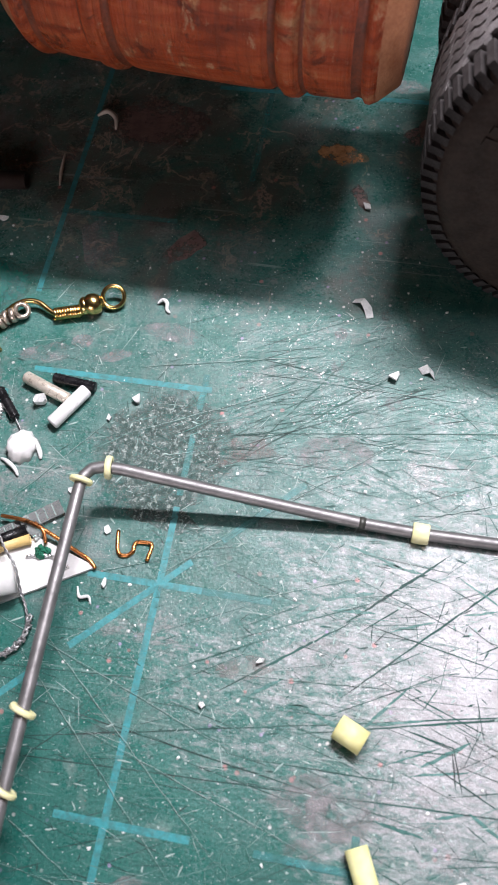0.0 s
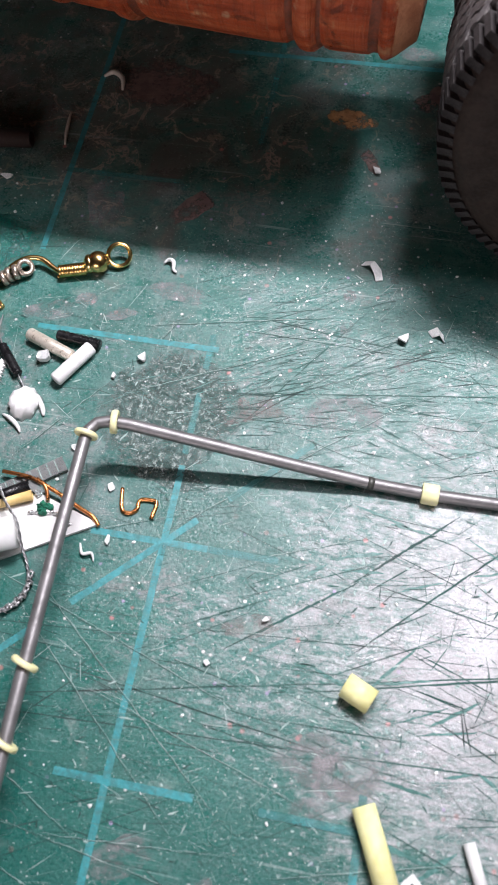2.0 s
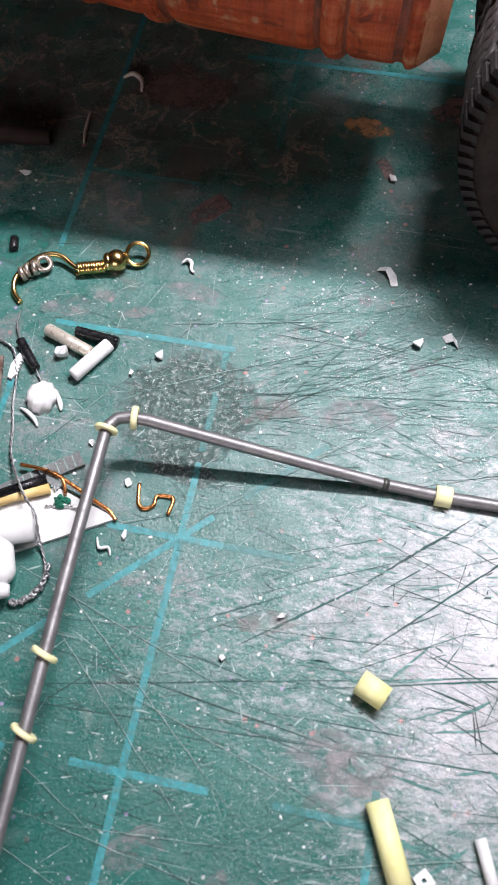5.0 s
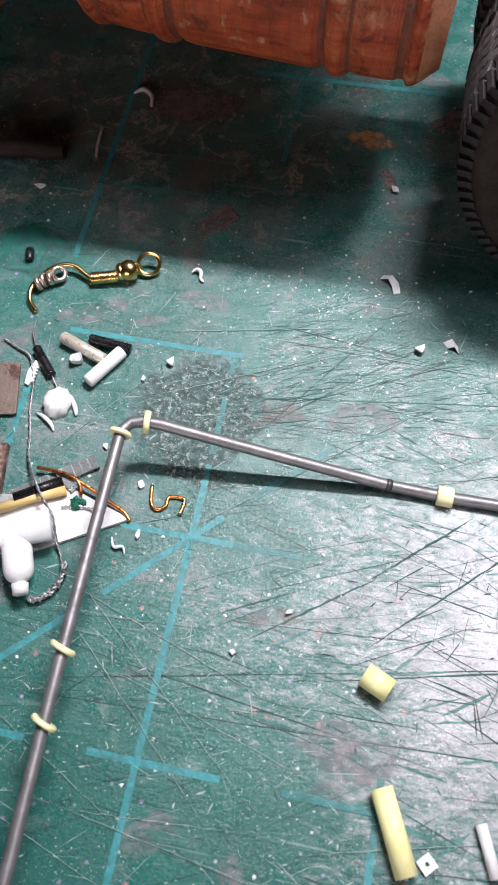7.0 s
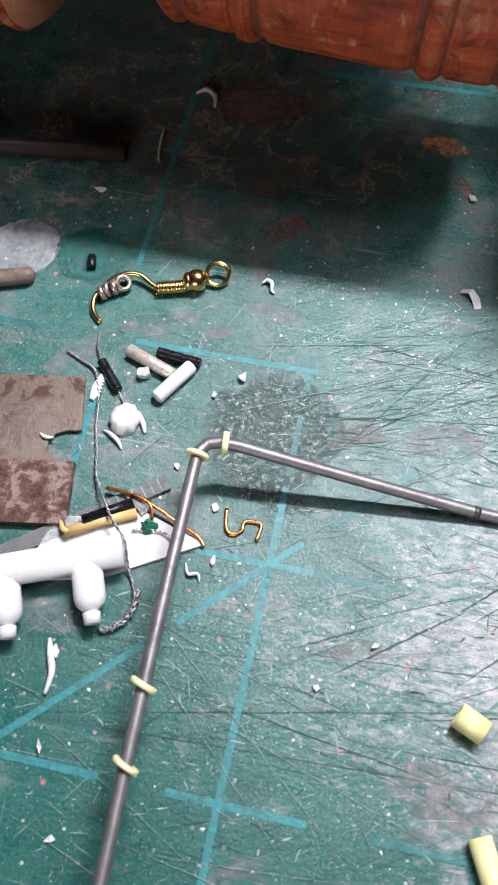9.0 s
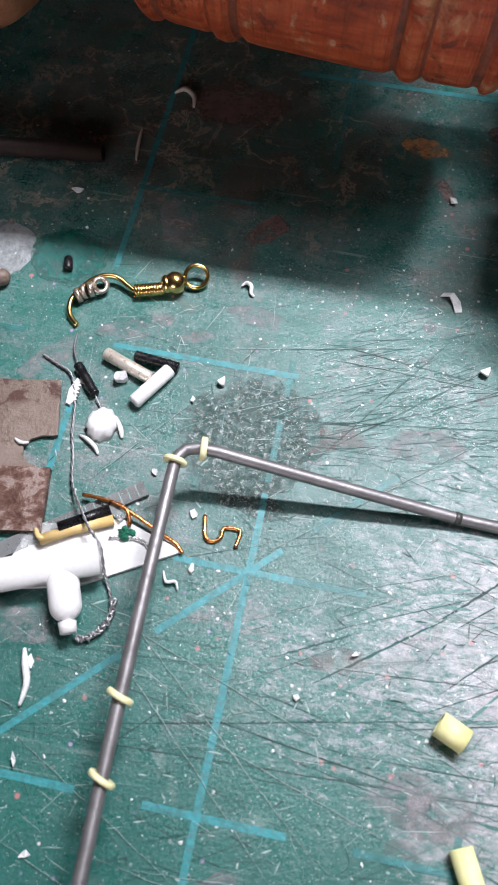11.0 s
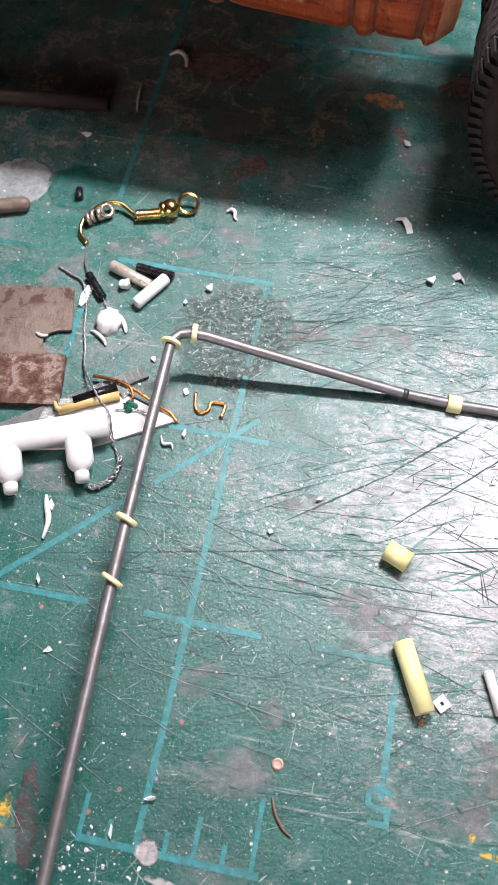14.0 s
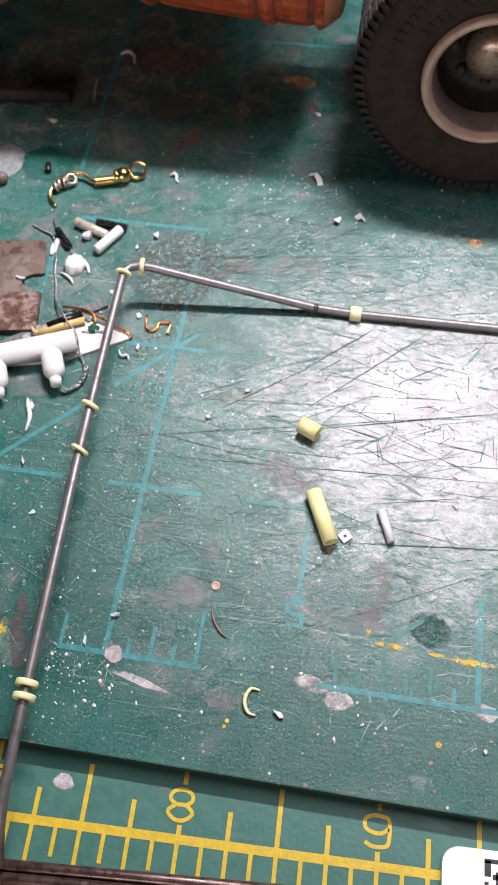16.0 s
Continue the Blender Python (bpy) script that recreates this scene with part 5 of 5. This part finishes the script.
def barrel(x0, x1, label, BAR_Z=BAR_Z, BAR_Y=BAR_Y):
    """A turned wooden barrel hung by wires; from its left end to its right end."""
    b = base("wooden_barrel", ((x0 + x1) / 2, BAR_Y, BAR_Z), label, "barrel", "turned barrels")
    b.matrix_world = pose((x0 + x1) / 2 * CM, BAR_Y * CM, (BAR_Z - 0.02) * CM, 0, 2.75, -3.56)
    h = (x1 - x0) / 2
    R = BAR_R
    half = [(0.0, 0.3), (0.0, 0.80), (0.14, 0.90), (0.22, 0.955), (0.30, 0.99), (0.35, 0.985), (0.39, 0.945), (0.45, 0.94), (0.50, 0.965), (0.58, 0.972),
            (0.95, 0.985), (1.00, 0.975), (1.03, 0.955), (1.07, 0.985), (1.12, 1.02), (1.20, 1.03), (1.27, 1.02), (1.32, 0.985), (1.36, 0.955), (1.41, 0.965), (1.46, 0.99), (1.60, 1.0)]
    prof = [(-h + a, r * R if r > 0.5 else 0.3) for a, r in half] + [(h - a, r * R if r > 0.5 else 0.3) for a, r in half[::-1]]
    N = len(prof)
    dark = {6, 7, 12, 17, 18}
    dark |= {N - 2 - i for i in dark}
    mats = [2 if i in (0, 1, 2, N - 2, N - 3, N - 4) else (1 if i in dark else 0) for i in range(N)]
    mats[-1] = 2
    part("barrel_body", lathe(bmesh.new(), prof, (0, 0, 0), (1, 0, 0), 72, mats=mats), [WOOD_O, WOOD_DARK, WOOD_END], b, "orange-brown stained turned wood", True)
    for s in (-0.7, 0.7):
        part("hanger", sweep(bmesh.new(), [(s * h, 0.3, R * 0.85), (s * h, 0.3, DECK_Z - BAR_Z + 0.1)], 0.12, 10), TIN, b)
    return b


barrel(-2.50, 2.03, "turned orange-brown wooden barrel with ribs, hung under a deck")
barrel(-8.45, -3.92, "turned orange-brown wooden barrel with ribs, farther along", BAR_Z - 0.18, BAR_Y + 0.18)


# never in view; its front edge sets where the shade on the mat begins
deck = base("shade_deck", (0, 0, 0), "unseen wooden deck added above the barrels to shade the mat", "model trailer")
part("deck_board", box(bmesh.new(), -22, 2.4, 5.66, 15.5, DECK_Z, DECK_Z + 0.35, 0.04), WOOD_O, deck)
for x in (-20, -10, 1.6):
    part("trestle", box(bmesh.new(), x - 0.3, x + 0.3, 14.4, 15.2, 0, DECK_Z, 0.03), WOOD_O, deck)
# unseen block, added to darken the mat between barrel and wheel
part("shade_block", box(bmesh.new(), 1.5, 2.32, 6.9, 7.55, 2.9, DECK_Z, 0.05), WOOD_O, deck)
part("trestle", box(bmesh.new(), -21.5, -20.9, 5.9, 6.5, 0, DECK_Z, 0.03), WOOD_O, deck)


# ---- the model wheel pair ----
def tyre(parent, y0, width, R, rim):
    """A ribbed model-truck tyre with a notched shoulder, axis along y."""
    prof = [(0.10, rim), (0.02, rim + 0.12), (0.0, rim + 0.45), (0.04, R - 0.32), (0.12, R - 0.16), (0.20, R - 0.13), (width - 0.20, R - 0.13), (width - 0.12, R - 0.16), (width - 0.04, R - 0.32), (width, rim + 0.45), (width - 0.10, rim)]
    t = part("tyre", lathe(bmesh.new(), prof, (0, y0, 0), (0, 1, 0), 96, closed=True), TYRE, parent, "matt black rubber tyre", True)
    n = 84
    for side in (0, 1):
        bm = bmesh.new()
        da = math.tau / n * 0.31
        ya, yb = (0.07, 0.46) if side == 0 else (width - 0.46, width - 0.07)
        vs = []
        for r, yy, k in ((R - 0.20, ya if side == 0 else yb, 1.0), (R - 0.03, (ya + 0.06) if side == 0 else (yb - 0.06), 0.85), (R, yb - 0.04 if side == 0 else ya + 0.04, 0.85), (R - 0.15, yb if side == 0 else ya, 1.0)):
            vs.append([bm.verts.new(v3(r * math.cos(s * da * k), y0 + yy, r * math.sin(s * da * k))) for s in (-1, 1)])
        for A, B in zip(vs, vs[1:]):
            bm.faces.new((A[0], A[1], B[1], B[0]))
        for s in (0, 1):
            bm.faces.new([q[s] for q in vs])
        me = as_mesh("tread_lug", bm, LUG, False)
        for i in range(n):
            lug = new("tread_lug", me)
            lug.parent = t
            lug.rotation_euler = (0, -(i + 0.5 * side) * math.tau / n, 0)
    for k in range(5):
        yc = 0.60 + k * (width - 1.2) / 4
        bm = bmesh.new()
        m = 180
        rows = []
        for i in range(m):
            a = i * math.tau / m
            w = 0.035 * (1 if (i // 2) % 2 else -1)
            rows.append([bm.verts.new(v3(r * math.cos(a), y0 + yc + w + o, r * math.sin(a))) for r, o in ((R - 0.14, -0.085), (R - 0.01, -0.07), (R - 0.01, 0.07), (R - 0.14, 0.085))])
        for i in range(m):
            A, B = rows[i], rows[(i + 1) % m]
            for j in range(3):
                bm.faces.new((A[j], B[j], B[j + 1], A[j + 1]))
        part("tread_rib", bm, TREAD, t, "worn zigzag tread rib")
    return t


W_R, W_RIM = 2.24, 1.11
wheel = base("model_wheel", (4.52, 4.25, W_R), "black rubber model truck wheel with a dull grey rim", "wheel")
wheel.matrix_world = pose(4.52 * CM, 4.20 * CM, (W_R - 0.01) * CM, -5, 0, 0)
tyre(wheel, 0.0, 1.95, W_R, W_RIM)
# light and shade of the dish are painted by depth: RIM_MID, then RIM_IN
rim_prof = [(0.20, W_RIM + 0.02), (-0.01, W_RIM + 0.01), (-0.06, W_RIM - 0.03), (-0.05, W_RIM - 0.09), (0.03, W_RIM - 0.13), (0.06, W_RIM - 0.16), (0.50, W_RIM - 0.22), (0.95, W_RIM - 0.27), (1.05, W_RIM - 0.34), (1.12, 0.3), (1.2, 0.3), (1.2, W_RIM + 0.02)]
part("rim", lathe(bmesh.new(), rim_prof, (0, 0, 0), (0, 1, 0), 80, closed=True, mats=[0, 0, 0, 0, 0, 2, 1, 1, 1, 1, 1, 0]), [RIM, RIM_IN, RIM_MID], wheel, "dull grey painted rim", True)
hub_prof = [(1.12, 0.45), (0.86, 0.44), (0.74, 0.42), (0.66, 0.36), (0.60, 0.24), (0.58, 0.05)]
part("hub_cap", lathe(bmesh.new(), hub_prof, (0, 0, 0), (0, 1, 0), 40), HUB, wheel, "brownish rounded hub cap", True)
for i in range(8):
    a = i * math.tau / 8
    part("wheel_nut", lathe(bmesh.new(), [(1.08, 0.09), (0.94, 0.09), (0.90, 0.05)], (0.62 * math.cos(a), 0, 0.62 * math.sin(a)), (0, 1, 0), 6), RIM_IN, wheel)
for i in range(14):
    a = math.radians(84 + i * 5.2 + (9 if i > 7 else 0))
    bm = box(bmesh.new(), -0.05, 0.05, -0.008, 0.03, -0.075, 0.075)
    ob = part("raised_mark", bm, TYRE, wheel, "raised illegible sidewall mark")
    ob.matrix_local = pose(1.68 * CM * math.cos(a), 0.0, 1.68 * CM * math.sin(a), 0, 90 - math.degrees(a), 0)
for i in range(9):
    a = math.radians(100 + i * 6.0)
    ob = part("raised_mark", box(bmesh.new(), -0.035, 0.035, -0.008, 0.03, -0.05, 0.05), TYRE, wheel, "raised illegible sidewall mark")
    ob.matrix_local = pose(1.42 * CM * math.cos(a), 0.0, 1.42 * CM * math.sin(a), 0, 90 - math.degrees(a), 0)
wheel_back = base("model_wheel", (4.52, 6.22, W_R), "black rubber inner twin wheel behind the first", "wheel")
tyre(wheel_back, 0.0, 1.95, W_R, W_RIM)
part("rim", lathe(bmesh.new(), [(0.1, W_RIM + 0.02), (0.1, 0.3), (1.8, 0.3), (1.8, W_RIM + 0.02)], (0, 0, 0), (0, 1, 0), 48, closed=True), RIM_IN, wheel_back, "dark rim", True)
part("axle", sweep(bmesh.new(), [(0, -1.3, 0), (0, 2.6, 0)], 0.28, 20), RIM_IN, wheel_back, "dark axle", True)

# ---- the white printed tag at the mat's front ----
tag = base("printed_tag", (4.75, -6.75, LOW_Z), "white rounded plastic tag with black printing on the lower mat", "tag", turn=2)


def tag_body():
    pts = []
    for cx, cy, a0 in ((0.22, -0.22, 180), (2.6, -0.22, 90), (2.6, -1.2, 0), (0.22, -1.2, 270)):
        for i in range(6):
            a = radians(a0 - i * 18)
            pts.append((cx + 0.22 * math.cos(a), cy + 0.22 * math.sin(a)))
    return prism(bmesh.new(), pts[::-1], 0.0, 0.10)


part("tag_body", tag_body(), WHITE_TAG, tag)
for x0, x1, y0, y1 in ((0.52, 0.60, -0.30, -0.12), (0.52, 0.80, -0.15, -0.10), (0.52, 0.57, -0.52, -0.36), (0.66, 0.74, -0.50, -0.24), (0.62, 0.9, -0.33, -0.27), (0.84, 0.9, -0.5, -0.12), (1.0, 1.3, -0.16, -0.1), (1.0, 1.06, -0.5, -0.16)):
    part("print_bar", box(bmesh.new(), x0, x1, y0, y1, 0.10, 0.103), PRINT_BLACK, tag, "black printed bar")
